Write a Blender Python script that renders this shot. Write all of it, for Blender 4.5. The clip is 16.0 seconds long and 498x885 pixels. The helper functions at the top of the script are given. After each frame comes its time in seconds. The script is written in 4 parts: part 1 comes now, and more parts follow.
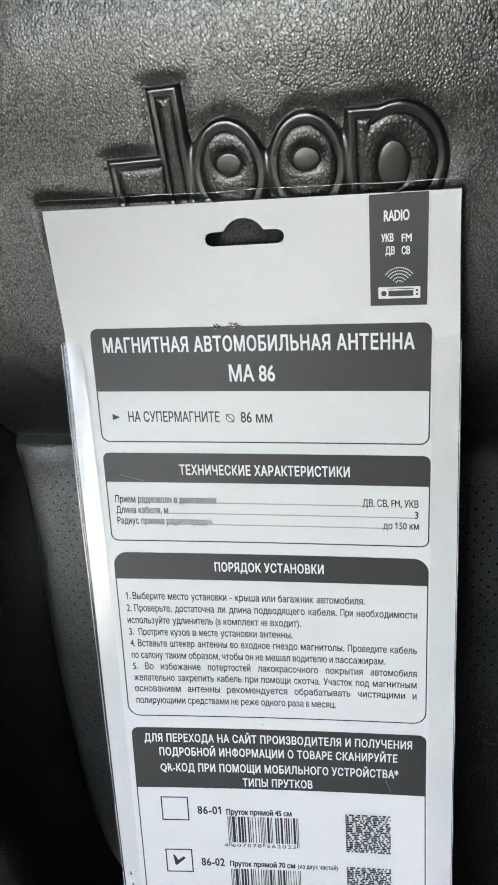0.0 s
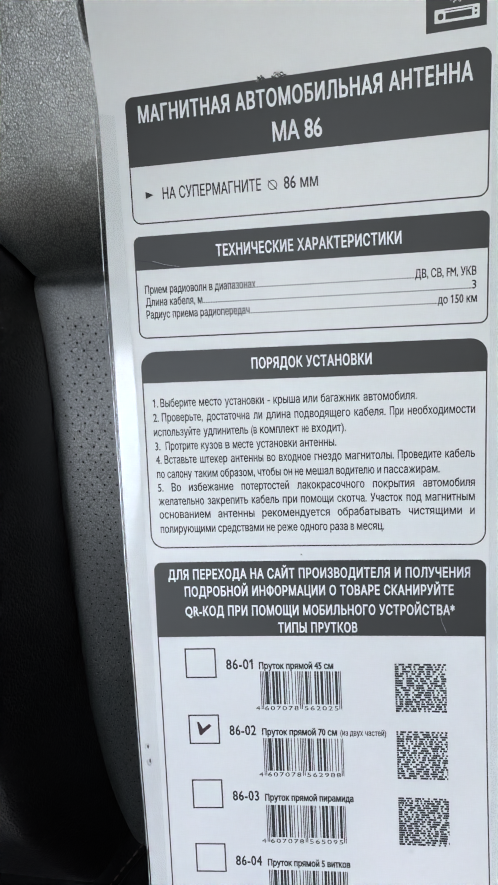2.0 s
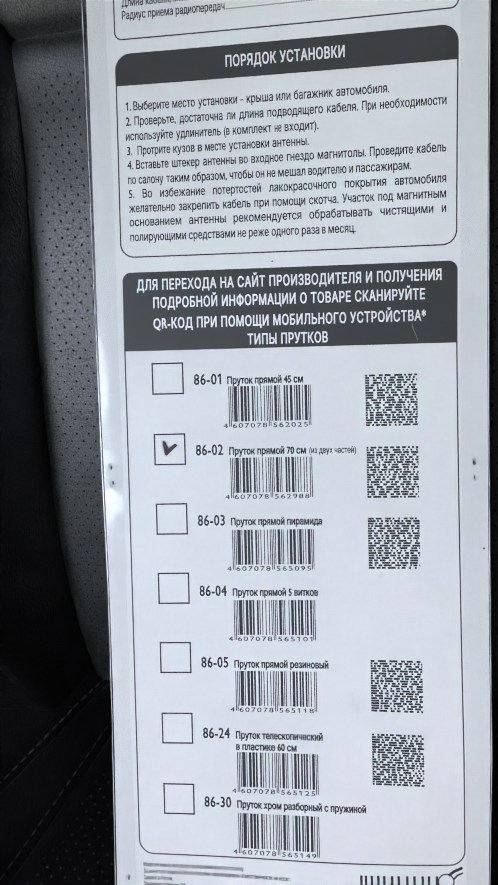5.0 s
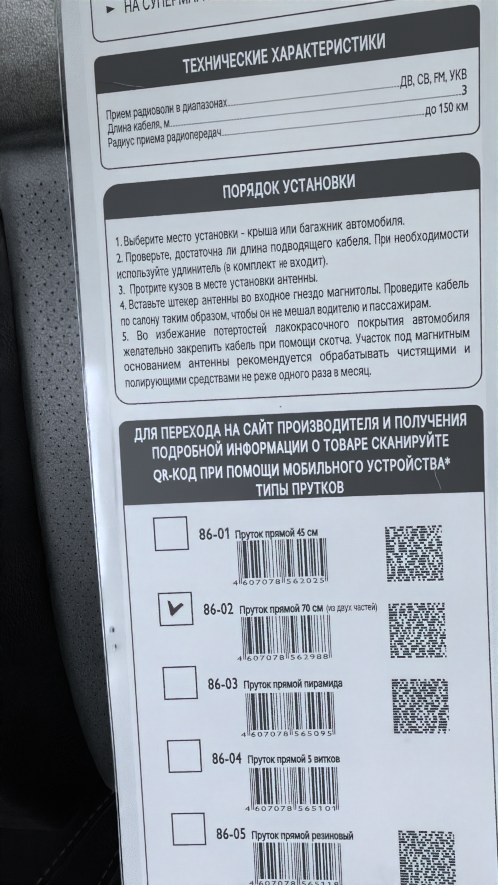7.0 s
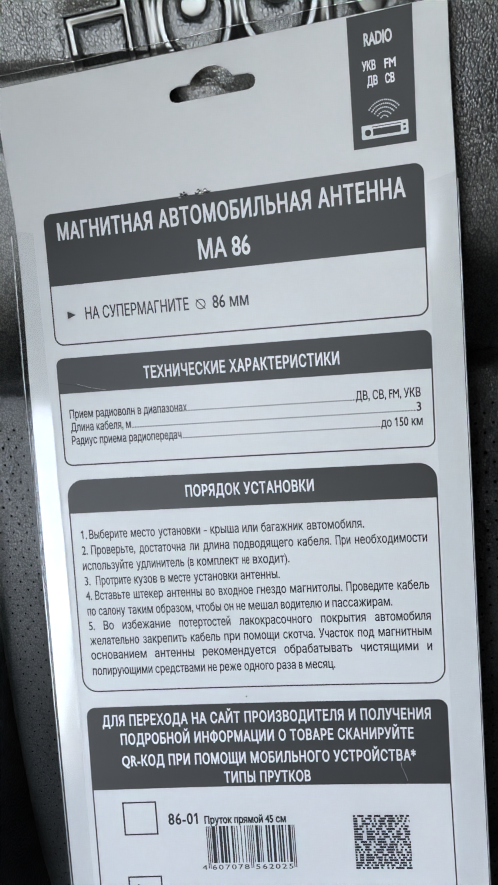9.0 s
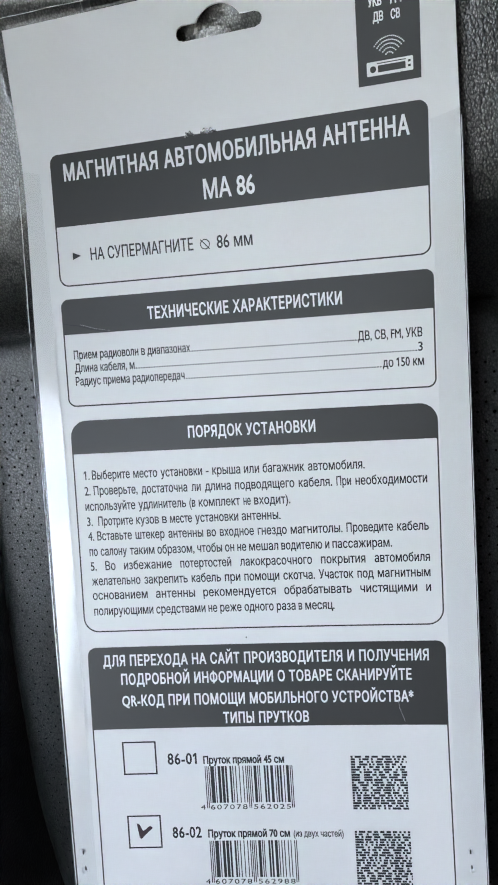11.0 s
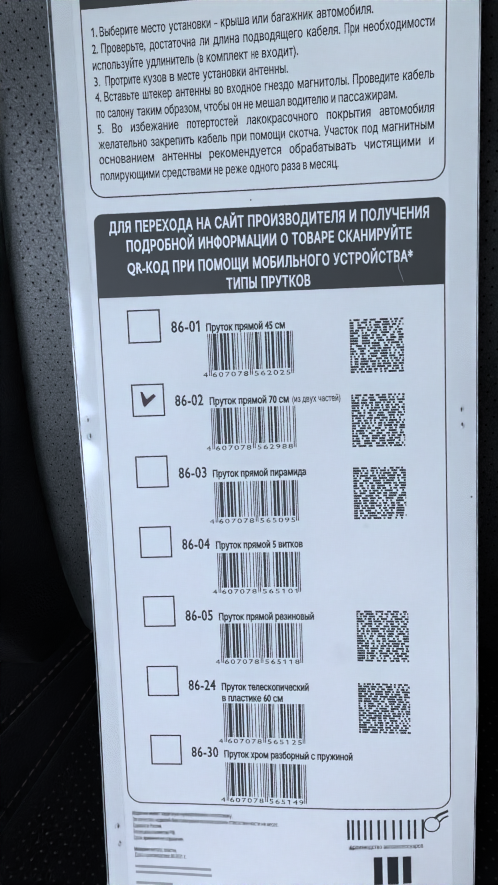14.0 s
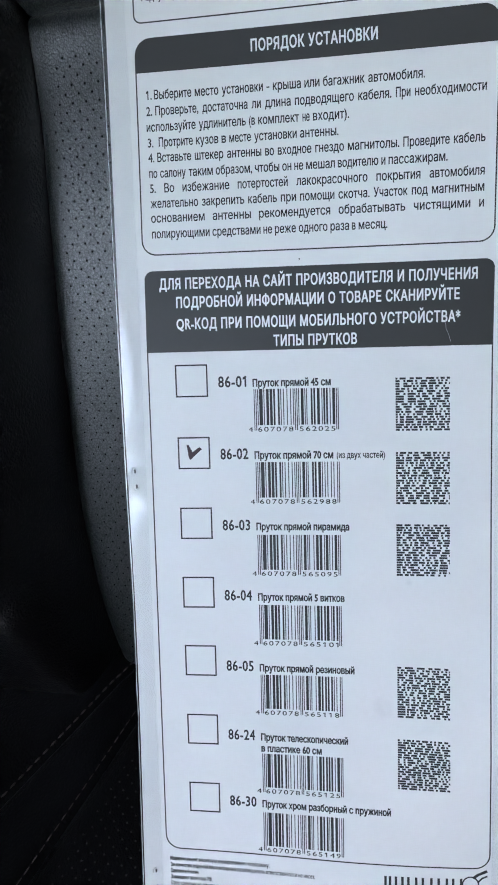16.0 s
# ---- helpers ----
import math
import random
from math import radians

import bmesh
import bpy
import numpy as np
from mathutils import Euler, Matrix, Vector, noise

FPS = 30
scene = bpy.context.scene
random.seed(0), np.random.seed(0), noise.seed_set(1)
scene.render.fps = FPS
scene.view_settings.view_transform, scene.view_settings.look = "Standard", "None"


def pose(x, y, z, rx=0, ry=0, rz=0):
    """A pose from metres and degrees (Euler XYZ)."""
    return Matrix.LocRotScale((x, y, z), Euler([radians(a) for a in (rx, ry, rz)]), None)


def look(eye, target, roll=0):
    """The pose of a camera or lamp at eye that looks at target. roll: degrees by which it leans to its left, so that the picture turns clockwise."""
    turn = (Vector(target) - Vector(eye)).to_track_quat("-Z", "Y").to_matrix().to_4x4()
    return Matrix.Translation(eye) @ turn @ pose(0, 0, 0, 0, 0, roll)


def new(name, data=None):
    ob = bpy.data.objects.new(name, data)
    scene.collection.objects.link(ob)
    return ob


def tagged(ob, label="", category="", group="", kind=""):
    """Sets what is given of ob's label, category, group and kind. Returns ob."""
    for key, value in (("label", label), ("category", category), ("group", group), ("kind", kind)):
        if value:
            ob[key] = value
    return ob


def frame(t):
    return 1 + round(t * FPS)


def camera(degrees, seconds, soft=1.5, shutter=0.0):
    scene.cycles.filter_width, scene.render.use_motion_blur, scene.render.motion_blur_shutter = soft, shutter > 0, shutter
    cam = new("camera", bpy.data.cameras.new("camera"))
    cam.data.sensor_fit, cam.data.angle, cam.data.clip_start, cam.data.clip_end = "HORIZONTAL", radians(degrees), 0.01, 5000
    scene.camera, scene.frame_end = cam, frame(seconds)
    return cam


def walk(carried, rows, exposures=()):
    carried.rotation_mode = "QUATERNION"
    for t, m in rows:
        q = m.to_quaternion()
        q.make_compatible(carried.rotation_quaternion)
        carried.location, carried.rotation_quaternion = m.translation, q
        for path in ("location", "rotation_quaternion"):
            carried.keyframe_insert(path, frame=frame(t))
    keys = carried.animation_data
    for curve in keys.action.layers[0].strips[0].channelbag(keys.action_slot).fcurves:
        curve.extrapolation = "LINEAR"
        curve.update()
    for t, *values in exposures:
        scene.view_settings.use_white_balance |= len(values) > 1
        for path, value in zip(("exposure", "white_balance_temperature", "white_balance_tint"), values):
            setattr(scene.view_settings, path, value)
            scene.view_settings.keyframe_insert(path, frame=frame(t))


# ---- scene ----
from mathutils import geometry

# The card's frame: x along its print, y up the card, z off its face; it leans back 25 degrees.
LEANING, BASE_Z = 25.0, 0.52
CARD = pose(0, 0, BASE_Z, 90 - LEANING, 0, 0)
FIRST = pose(0.09364, 0.19011, 0.20969, -106.3673, 11.2415, -3.1654)
METRES = 0.46789

cam = camera(37.5, 16.0, soft=1.8)
ROWS = [
    (0.0, 0.0, 0.0, 0.0, -0.0, 0.0, -0.0),
    (0.5, 0.0017, 0.0002, -0.0356, -0.25, 1.57, 1.26),
    (1.0, -0.0045, 0.0052, -0.0753, -0.31, 2.96, 1.91),
    (1.5, -0.0251, 0.0246, -0.1388, -0.14, 5.25, 0.73),
    (2.0, -0.0288, 0.0517, -0.1952, -0.45, 7.0, -0.31),
    (2.5, -0.0109, 0.0567, -0.2459, -0.89, 8.43, -0.86),
    (3.0, -0.0125, 0.0536, -0.2855, -1.18, 9.76, -1.27),
    (3.5, -0.0175, 0.0659, -0.3392, -1.67, 10.87, -1.46),
    (4.0, -0.0158, 0.073, -0.3802, -2.09, 11.16, -1.49),
    (4.2, -0.0150, 0.0803, -0.3968, -2.18, 11.28, -1.54),
    (4.9, -0.0165, 0.0920, -0.4150, -2.05, 10.55, -1.25),
    (5.6, -0.0187, 0.1010, -0.3860, -1.82, 9.62, -0.80),
    (6.3, -0.0201, 0.1065, -0.3292, -1.59, 8.81, -0.35),
    (6.5, -0.0223, 0.1043, -0.3115, -1.58, 8.76, -0.05),
    (7.0, -0.0223, 0.1113, -0.3016, -1.63, 9.2, 0.44),
    (7.5, -0.0204, 0.117, -0.296, -1.59, 9.55, 0.83),
    (8.0, -0.0157, 0.1119, -0.2477, -1.58, 9.97, 1.24),
    (8.5, 0.0028, 0.0882, -0.1685, -1.09, 10.05, 1.43),
    (8.7, 0.0056, 0.0826, -0.1521, -0.92, 10.27, 1.40),
    (9.75, 0.0062, 0.0780, -0.1270, -0.84, 10.30, 1.05),
    (10.8, 0.0056, 0.0776, -0.1519, -0.82, 10.21, 0.70),
    (11.0, 0.0047, 0.0813, -0.1712, -0.9, 10.13, 0.67),
    (11.5, 0.0076, 0.0895, -0.2311, -1.28, 9.92, 0.58),
    (12.0, 0.0117, 0.0873, -0.2861, -1.45, 9.32, 0.53),
    (12.5, 0.0107, 0.0942, -0.3247, -1.88, 8.59, 0.64),
    (13.0, 0.0042, 0.1037, -0.3621, -2.11, 7.55, 0.62),
    (13.5, -0.0009, 0.1045, -0.3917, -2.31, 6.72, 0.32),
    (14.0, -0.009, 0.1069, -0.41, -2.43, 6.3, -0.25),
    (14.5, -0.0207, 0.1104, -0.4124, -2.51, 6.22, -0.82),
    (15.0, -0.023, 0.1079, -0.4139, -2.39, 6.36, -1.22),
    (15.5, -0.0216, 0.1064, -0.4084, -1.62, 6.58, -1.44),
    (16.0, -0.0162, 0.0987, -0.3791, 0.13, 6.69, -1.56),
]
EXPOSURES = [(0.0, 4.69, 7650, 11), (1.5, 4.54, 7400, 11), (3.5, 4.56, 7400, 11), (7.0, 4.40, 7100, 11), (8.5, 4.42, 7150, 11), (11.0, 4.46, 7150, 11), (12.0, 4.34, 6750, 10), (14.5, 4.34, 6600, 9), (16.0, 4.34, 6750, 9)]
walk(cam, [(t, CARD @ FIRST @ pose(METRES * x, METRES * y, METRES * z, 90 + pitch, roll, yaw)) for t, x, y, z, yaw, pitch, roll in ROWS], EXPOSURES)

# ---- world and sun ----
world = bpy.data.worlds.new("sky")
scene.world = world
world.use_nodes = True
wn, wl = world.node_tree.nodes, world.node_tree.links
sky = wn.new("ShaderNodeTexSky")
sky.sky_type, sky.sun_disc = "NISHITA", False
sky.sun_elevation, sky.sun_rotation = radians(75), radians(200)
sky.air_density, sky.dust_density, sky.ozone_density = 1.0, 3.0, 1.0
wn["Background"].inputs["Strength"].default_value = 0.15
# broken white cloud over the blue
cloud_at = wn.new("ShaderNodeTexCoord")
cloud = wn.new("ShaderNodeTexNoise")
cloud.inputs["Scale"].default_value, cloud.inputs["Detail"].default_value = 3.2, 5.0
wl.new(cloud_at.outputs["Generated"], cloud.inputs["Vector"])
cover_of = wn.new("ShaderNodeValToRGB")
cover_of.color_ramp.elements[0].position, cover_of.color_ramp.elements[1].position = 0.45, 0.68
wl.new(cloud.outputs["Fac"], cover_of.inputs["Fac"])
over = wn.new("ShaderNodeMixRGB")
over.inputs["Color2"].default_value = (6.5, 6.7, 7.0, 1)
wl.new(cover_of.outputs["Color"], over.inputs["Fac"])
wl.new(sky.outputs["Color"], over.inputs["Color1"])
wl.new(over.outputs["Color"], wn["Background"].inputs["Color"])

sun = bpy.data.lights.new("sun", "SUN")
sun.energy, sun.angle, sun.color = 3.0, radians(0.5), (1.0, 0.95, 0.88)
new("sun", sun).matrix_world = look((-0.9, -2.5, 10.2), (0, 0, 0.3))


# ---- materials ----
def material(name, base=(0.5, 0.5, 0.5), rough=0.5, spec=0.5, metal=0.0):
    m = bpy.data.materials.new(name)
    m.use_nodes = True
    p = m.node_tree.nodes["Principled BSDF"]
    p.inputs["Base Color"].default_value = (*base, 1)
    p.inputs["Roughness"].default_value = rough
    p.inputs["Specular IOR Level"].default_value = spec
    p.inputs["Metallic"].default_value = metal
    return m, m.node_tree.nodes, m.node_tree.links, p


def coords(nd, lk, kind="Object", scale=(1, 1, 1)):
    tc = nd.new("ShaderNodeTexCoord")
    mp = nd.new("ShaderNodeMapping")
    mp.inputs["Scale"].default_value = scale
    lk.new(tc.outputs[kind], mp.inputs["Vector"])
    return mp.outputs["Vector"]


def noise_tex(nd, lk, vec, scale, detail=4.0, rough=0.55):
    n = nd.new("ShaderNodeTexNoise")
    n.inputs["Scale"].default_value, n.inputs["Detail"].default_value, n.inputs["Roughness"].default_value = scale, detail, rough
    lk.new(vec, n.inputs["Vector"])
    return n.outputs["Fac"]


def math_node(nd, lk, op, a, b=None, c=None):
    n = nd.new("ShaderNodeMath")
    n.operation = op
    for slot, v in zip(n.inputs, (a, b, c)):
        if v is None:
            continue
        if isinstance(v, (int, float)):
            slot.default_value = v
        else:
            lk.new(v, slot)
    return n.outputs[0]


def ramp(nd, lk, fac, stops):
    r = nd.new("ShaderNodeValToRGB")
    while len(r.color_ramp.elements) < len(stops):
        r.color_ramp.elements.new(0.5)
    for e, (at, col) in zip(r.color_ramp.elements, stops):
        e.position, e.color = at, (*col, 1) if len(col) == 3 else col
    lk.new(fac, r.inputs["Fac"])
    return r.outputs["Color"]


def bump(nd, lk, height, strength, distance, before=None):
    b = nd.new("ShaderNodeBump")
    b.inputs["Strength"].default_value, b.inputs["Distance"].default_value = strength, distance
    lk.new(height, b.inputs["Height"])
    if before is not None:
        lk.new(before, b.inputs["Normal"])
    return b.outputs["Normal"]


def leather(name, base, rough, cell, depth, holes=False, groove=0.0, coat=1.0, coat_rough=0.29, coat_ior=1.6, backing=0.020, spec=0.5):
    """Black hide: pebbled cells parted by creases, patchy sheen, with or without staggered punched holes."""
    m, nd, lk, p = material(name, base, rough, spec)
    vec = coords(nd, lk, "Object", (1.15, 0.9, 1.0))
    wob = nd.new("ShaderNodeTexNoise")
    wob.inputs["Scale"].default_value = 0.8 / cell
    lk.new(vec, wob.inputs["Vector"])
    mixv = nd.new("ShaderNodeMixRGB")
    mixv.blend_type, mixv.inputs["Fac"].default_value = "ADD", 1.0
    sc = nd.new("ShaderNodeVectorMath")
    sc.operation, sc.inputs["Scale"].default_value = "SCALE", cell * (0.8 if groove else 0.55)
    lk.new(wob.outputs["Color"], sc.inputs[0])
    lk.new(vec, mixv.inputs["Color1"])
    lk.new(sc.outputs[0], mixv.inputs["Color2"])
    vor = nd.new("ShaderNodeTexVoronoi")
    vor.inputs["Scale"].default_value = 1.0 / cell
    lk.new(mixv.outputs["Color"], vor.inputs["Vector"])
    if groove:
        domes = nd.new("ShaderNodeTexVoronoi")
        domes.feature, domes.inputs["Scale"].default_value, domes.inputs["Smoothness"].default_value = "SMOOTH_F1", 1.0 / cell, 0.35
        lk.new(mixv.outputs["Color"], domes.inputs["Vector"])
        vor.feature = "DISTANCE_TO_EDGE"
        rise = nd.new("ShaderNodeMapRange")
        rise.interpolation_type = "SMOOTHERSTEP"
        rise.inputs["From Max"].default_value = groove
        lk.new(vor.outputs["Distance"], rise.inputs["Value"])
        top = nd.new("ShaderNodeMapRange")
        top.inputs["From Min"].default_value, top.inputs["From Max"].default_value = 0.25, 0.75
        top.inputs["To Min"].default_value = 0.5
        grain = math_node(nd, lk, "SUBTRACT", math_node(nd, lk, "MULTIPLY_ADD", rise.outputs[0], 0.5, 0.6), math_node(nd, lk, "MULTIPLY", math_node(nd, lk, "POWER", domes.outputs["Distance"], 2.0), 0.9))
        lk.new(grain, top.inputs["Value"])
        glossy = math_node(nd, lk, "MULTIPLY", top.outputs[0], coat)
    else:
        glossy = None
        vor.feature = "SMOOTH_F1"
        vor.inputs["Smoothness"].default_value = 0.45
        grain = math_node(nd, lk, "SUBTRACT", 1.0, vor.outputs["Distance"])
    fine = noise_tex(nd, lk, vec, 1.3 / cell, 4.0, 0.6)
    broad = noise_tex(nd, lk, vec, 22.0, 3.0)
    crease = noise_tex(nd, lk, vec, 0.22 / cell, 3.0, 0.6)
    h = math_node(nd, lk, "ADD", grain, math_node(nd, lk, "MULTIPLY", fine, 0.12 if groove else 0.35))
    h = math_node(nd, lk, "ADD", h, math_node(nd, lk, "MULTIPLY", crease, 0.5))
    nrm = bump(nd, lk, broad, 0.25, 0.006)
    nrm = bump(nd, lk, h, 1.0, depth, nrm)
    colour = ramp(nd, lk, broad, [(0.3, [c * 0.75 for c in base]), (0.7, [c * 1.25 for c in base])])
    rgh = math_node(nd, lk, "MULTIPLY_ADD", fine, 0.22, rough - 0.10)
    if holes:
        uv = nd.new("ShaderNodeUVMap")
        sep = nd.new("ShaderNodeSeparateXYZ")
        lk.new(uv.outputs["UV"], sep.inputs[0])
        ds = []
        for shift in (0.0, 0.5):
            ax = math_node(nd, lk, "MULTIPLY_ADD", sep.outputs["X"], 1 / 0.0053, shift)
            ay = math_node(nd, lk, "MULTIPLY_ADD", sep.outputs["Y"], 1 / 0.0061, shift)
            fx = math_node(nd, lk, "MULTIPLY", math_node(nd, lk, "SUBTRACT", math_node(nd, lk, "FRACT", ax), 0.5), 0.0053)
            fy = math_node(nd, lk, "MULTIPLY", math_node(nd, lk, "SUBTRACT", math_node(nd, lk, "FRACT", ay), 0.5), 0.0061)
            ds.append(math_node(nd, lk, "SQRT", math_node(nd, lk, "ADD", math_node(nd, lk, "MULTIPLY", fx, fx), math_node(nd, lk, "MULTIPLY", fy, fy))))
        dist = math_node(nd, lk, "MINIMUM", ds[0], ds[1])
        # no holes along the sewn edges
        rest = nd.new("ShaderNodeAttribute")
        rest.attribute_name = "margin"
        dist = math_node(nd, lk, "ADD", dist, math_node(nd, lk, "LESS_THAN", rest.outputs["Fac"], 0.009))
        inside = nd.new("ShaderNodeMapRange")
        inside.inputs["From Min"].default_value, inside.inputs["From Max"].default_value = 0.00032, 0.00050
        lk.new(dist, inside.inputs["Value"])
        mx = nd.new("ShaderNodeMixRGB")
        lk.new(inside.outputs[0], mx.inputs["Fac"])
        mx.inputs["Color1"].default_value = (backing, backing, backing, 1)
        lk.new(colour, mx.inputs["Color2"])
        colour = mx.outputs["Color"]
        nrm = bump(nd, lk, inside.outputs[0], 0.9, 0.0006, nrm)
        lk.new(math_node(nd, lk, "MULTIPLY", inside.outputs[0], spec), p.inputs["Specular IOR Level"])
        if glossy:
            glossy = math_node(nd, lk, "MULTIPLY", inside.outputs[0], glossy)
    p.inputs["Coat Weight"].default_value, p.inputs["Coat Roughness"].default_value, p.inputs["Coat IOR"].default_value = coat, coat_rough, coat_ior
    if glossy:
        lk.new(glossy, p.inputs["Coat Weight"])
    lk.new(nrm, p.inputs["Coat Normal"])
    lk.new(colour, p.inputs["Base Color"])
    lk.new(rgh, p.inputs["Roughness"])
    lk.new(nrm, p.inputs["Normal"])
    return m


def paper(name, base, rough=0.42, spec=0.35):
    m, nd, lk, p = material(name, base, rough, spec)
    vec = coords(nd, lk)
    soft = noise_tex(nd, lk, vec, 30.0, 3.0)
    fine = noise_tex(nd, lk, vec, 2500.0, 3.0)
    lk.new(ramp(nd, lk, soft, [(0.3, [c * 0.965 for c in base]), (0.7, base)]), p.inputs["Base Color"])
    lk.new(math_node(nd, lk, "MULTIPLY_ADD", soft, 0.10, rough - 0.05), p.inputs["Roughness"])
    nrm = bump(nd, lk, soft, 0.12, 0.004)
    lk.new(bump(nd, lk, fine, 0.05, 0.0001, nrm), p.inputs["Normal"])
    return m


def smudged(m, spots):
    """Faint grey smudges of their own shape on the board."""
    nd, lk = m.node_tree.nodes, m.node_tree.links
    p = nd["Principled BSDF"]
    before = p.inputs["Base Color"].links[0].from_socket
    vec = coords(nd, lk)
    wave = noise_tex(nd, lk, vec, 240.0, 4.0)
    total = None
    for (x, y), (rx, ry), amount in spots:
        near = nd.new("ShaderNodeMapping")
        near.inputs["Location"].default_value = (-x / rx, -y / ry, 0)
        near.inputs["Scale"].default_value = (1 / rx, 1 / ry, 0)
        lk.new(vec, near.inputs["Vector"])
        far = nd.new("ShaderNodeVectorMath")
        far.operation = "LENGTH"
        lk.new(near.outputs[0], far.inputs[0])
        k = math_node(nd, lk, "MULTIPLY_ADD", wave, 1.6, math_node(nd, lk, "SUBTRACT", 0.1, far.outputs["Value"]))
        k = math_node(nd, lk, "MULTIPLY", math_node(nd, lk, "MINIMUM", math_node(nd, lk, "MAXIMUM", k, 0.0), 1.0), amount)
        total = k if total is None else math_node(nd, lk, "MAXIMUM", total, k)
    mx = nd.new("ShaderNodeMixRGB")
    lk.new(total, mx.inputs["Fac"])
    lk.new(before, mx.inputs["Color1"])
    mx.inputs["Color2"].default_value = (0.34, 0.34, 0.35, 1)
    lk.new(mx.outputs["Color"], p.inputs["Base Color"])
    return m


def clear_plastic(name, wave, gloss=0.055, rough=0.09):
    """Thin clear sheet: lets the view through and mirrors by Fresnel; slightly rippled."""
    m = bpy.data.materials.new(name)
    m.use_nodes = True
    nd, lk = m.node_tree.nodes, m.node_tree.links
    nd.remove(nd["Principled BSDF"])
    vec = coords(nd, lk, "Object", (1, 0.35, 1))
    ripple = noise_tex(nd, lk, vec, 60.0, 2.0)
    small = noise_tex(nd, lk, vec, 420.0, 2.0)
    nrm = bump(nd, lk, ripple, wave, 0.004)
    nrm = bump(nd, lk, small, wave * 0.35, 0.0006, nrm)
    lw = nd.new("ShaderNodeLayerWeight")
    lk.new(nrm, lw.inputs["Normal"])
    grazing = math_node(nd, lk, "POWER", lw.outputs["Facing"], 4.0)
    share = math_node(nd, lk, "MULTIPLY_ADD", grazing, 1.0 - gloss, gloss)
    tr = nd.new("ShaderNodeBsdfTransparent")
    tr.inputs["Color"].default_value = (0.95, 0.955, 0.955, 1)
    gl = nd.new("ShaderNodeBsdfGlossy")
    gl.inputs["Roughness"].default_value = rough
    lk.new(nrm, gl.inputs["Normal"])
    mx = nd.new("ShaderNodeMixShader")
    lk.new(share, mx.inputs[0])
    lk.new(tr.outputs[0], mx.inputs[1])
    lk.new(gl.outputs[0], mx.inputs[2])
    lk.new(mx.outputs[0], nd["Material Output"].inputs["Surface"])
    return m


def plain(name, base, rough, grain=300.0, amount=0.15, relief=0.2, distance=0.0005):
    m, nd, lk, p = material(name, base, rough)
    vec = coords(nd, lk)
    f = noise_tex(nd, lk, vec, grain, 5.0)
    g = noise_tex(nd, lk, vec, grain * 0.04, 3.0)
    mixf = math_node(nd, lk, "MULTIPLY_ADD", f, 0.5, math_node(nd, lk, "MULTIPLY", g, 0.5))
    lk.new(ramp(nd, lk, mixf, [(0.3, [c * (1 - amount) for c in base]), (0.7, [min(1, c * (1 + amount)) for c in base])]), p.inputs["Base Color"])
    lk.new(bump(nd, lk, f, relief, distance), p.inputs["Normal"])
    return m


LEATHER = leather("black_leather", (0.0055, 0.0068, 0.0063), 0.36, 0.00076, 0.000094, groove=0.45, coat_rough=0.28, coat_ior=2.35, spec=0.2)
# bolster and cushion hides: the shade low on the seat is in their darker base
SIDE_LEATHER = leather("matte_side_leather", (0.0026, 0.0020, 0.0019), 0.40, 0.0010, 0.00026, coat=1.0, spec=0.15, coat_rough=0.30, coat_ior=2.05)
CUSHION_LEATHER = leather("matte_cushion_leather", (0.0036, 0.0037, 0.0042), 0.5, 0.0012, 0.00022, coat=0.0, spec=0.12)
LEATHER_HOLES = leather("perforated_leather", (0.0065, 0.0082, 0.0078), 0.40, 0.00090, 0.000095, holes=True, groove=0.34, coat_rough=0.31, coat_ior=1.72, coat=1.0, spec=0.25, backing=0.004)
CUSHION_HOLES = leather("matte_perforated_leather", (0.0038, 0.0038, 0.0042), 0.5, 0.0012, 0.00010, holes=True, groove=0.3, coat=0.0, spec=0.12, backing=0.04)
EMBLEM = leather("pressed_leather", (0.0085, 0.0100, 0.0100), 0.34, 0.0011, 0.000016, coat_rough=0.28, coat_ior=1.8)
INLAY = leather("padded_inlay_leather", (0.0055, 0.0068, 0.0063), 0.36, 0.0010, 0.00006, groove=0.45, coat_rough=0.30, coat_ior=1.8, spec=0.2)
STITCH = plain("grey_thread", (0.050, 0.039, 0.038), 0.8, 900.0)
BOARD = smudged(paper("white_board", (0.80, 0.80, 0.79)), [((0.0705, -0.111), (0.006, 0.005), 0.16), ((0.079, -0.071), (0.0016, 0.0014), 0.2), ((0.100, 0.150), (0.004, 0.010), 0.06)])
GREY_INK = paper("dark_grey_ink", (0.043, 0.043, 0.041), 0.46, 0.3)
BLACK_INK = paper("black_ink", (0.022, 0.023, 0.026), 0.45, 0.35)
SOFT_INK = paper("mid_grey_ink", (0.36, 0.36, 0.365), 0.45, 0.35)
PEN_INK = paper("pen_ink", (0.045, 0.022, 0.030), 0.5, 0.3)
PLASTIC = clear_plastic("clear_plastic", 0.03, 0.04)
LIP_PLASTIC = clear_plastic("rippled_clear_plastic", 0.14, 0.05, 0.12)
# near-white stand-in for the glint on edges and curls of clear film
FILM_GLINT = paper("film_edge", (0.88, 0.89, 0.89), 0.12, 1.0)
STAPLE_M = material("bright_wire", (0.75, 0.75, 0.76), 0.22, 0.5, 1.0)[0]
HEADLINER = plain("grey_headliner", (0.06, 0.06, 0.058), 0.95, 700.0)
TRIM = plain("black_trim_plastic", (0.018, 0.018, 0.019), 0.6, 900.0)
CARPET = plain("black_carpet", (0.02, 0.02, 0.02), 1.0, 900.0, 0.4)
ASPHALT = plain("asphalt", (0.05, 0.05, 0.05), 0.9, 60.0, 0.3)


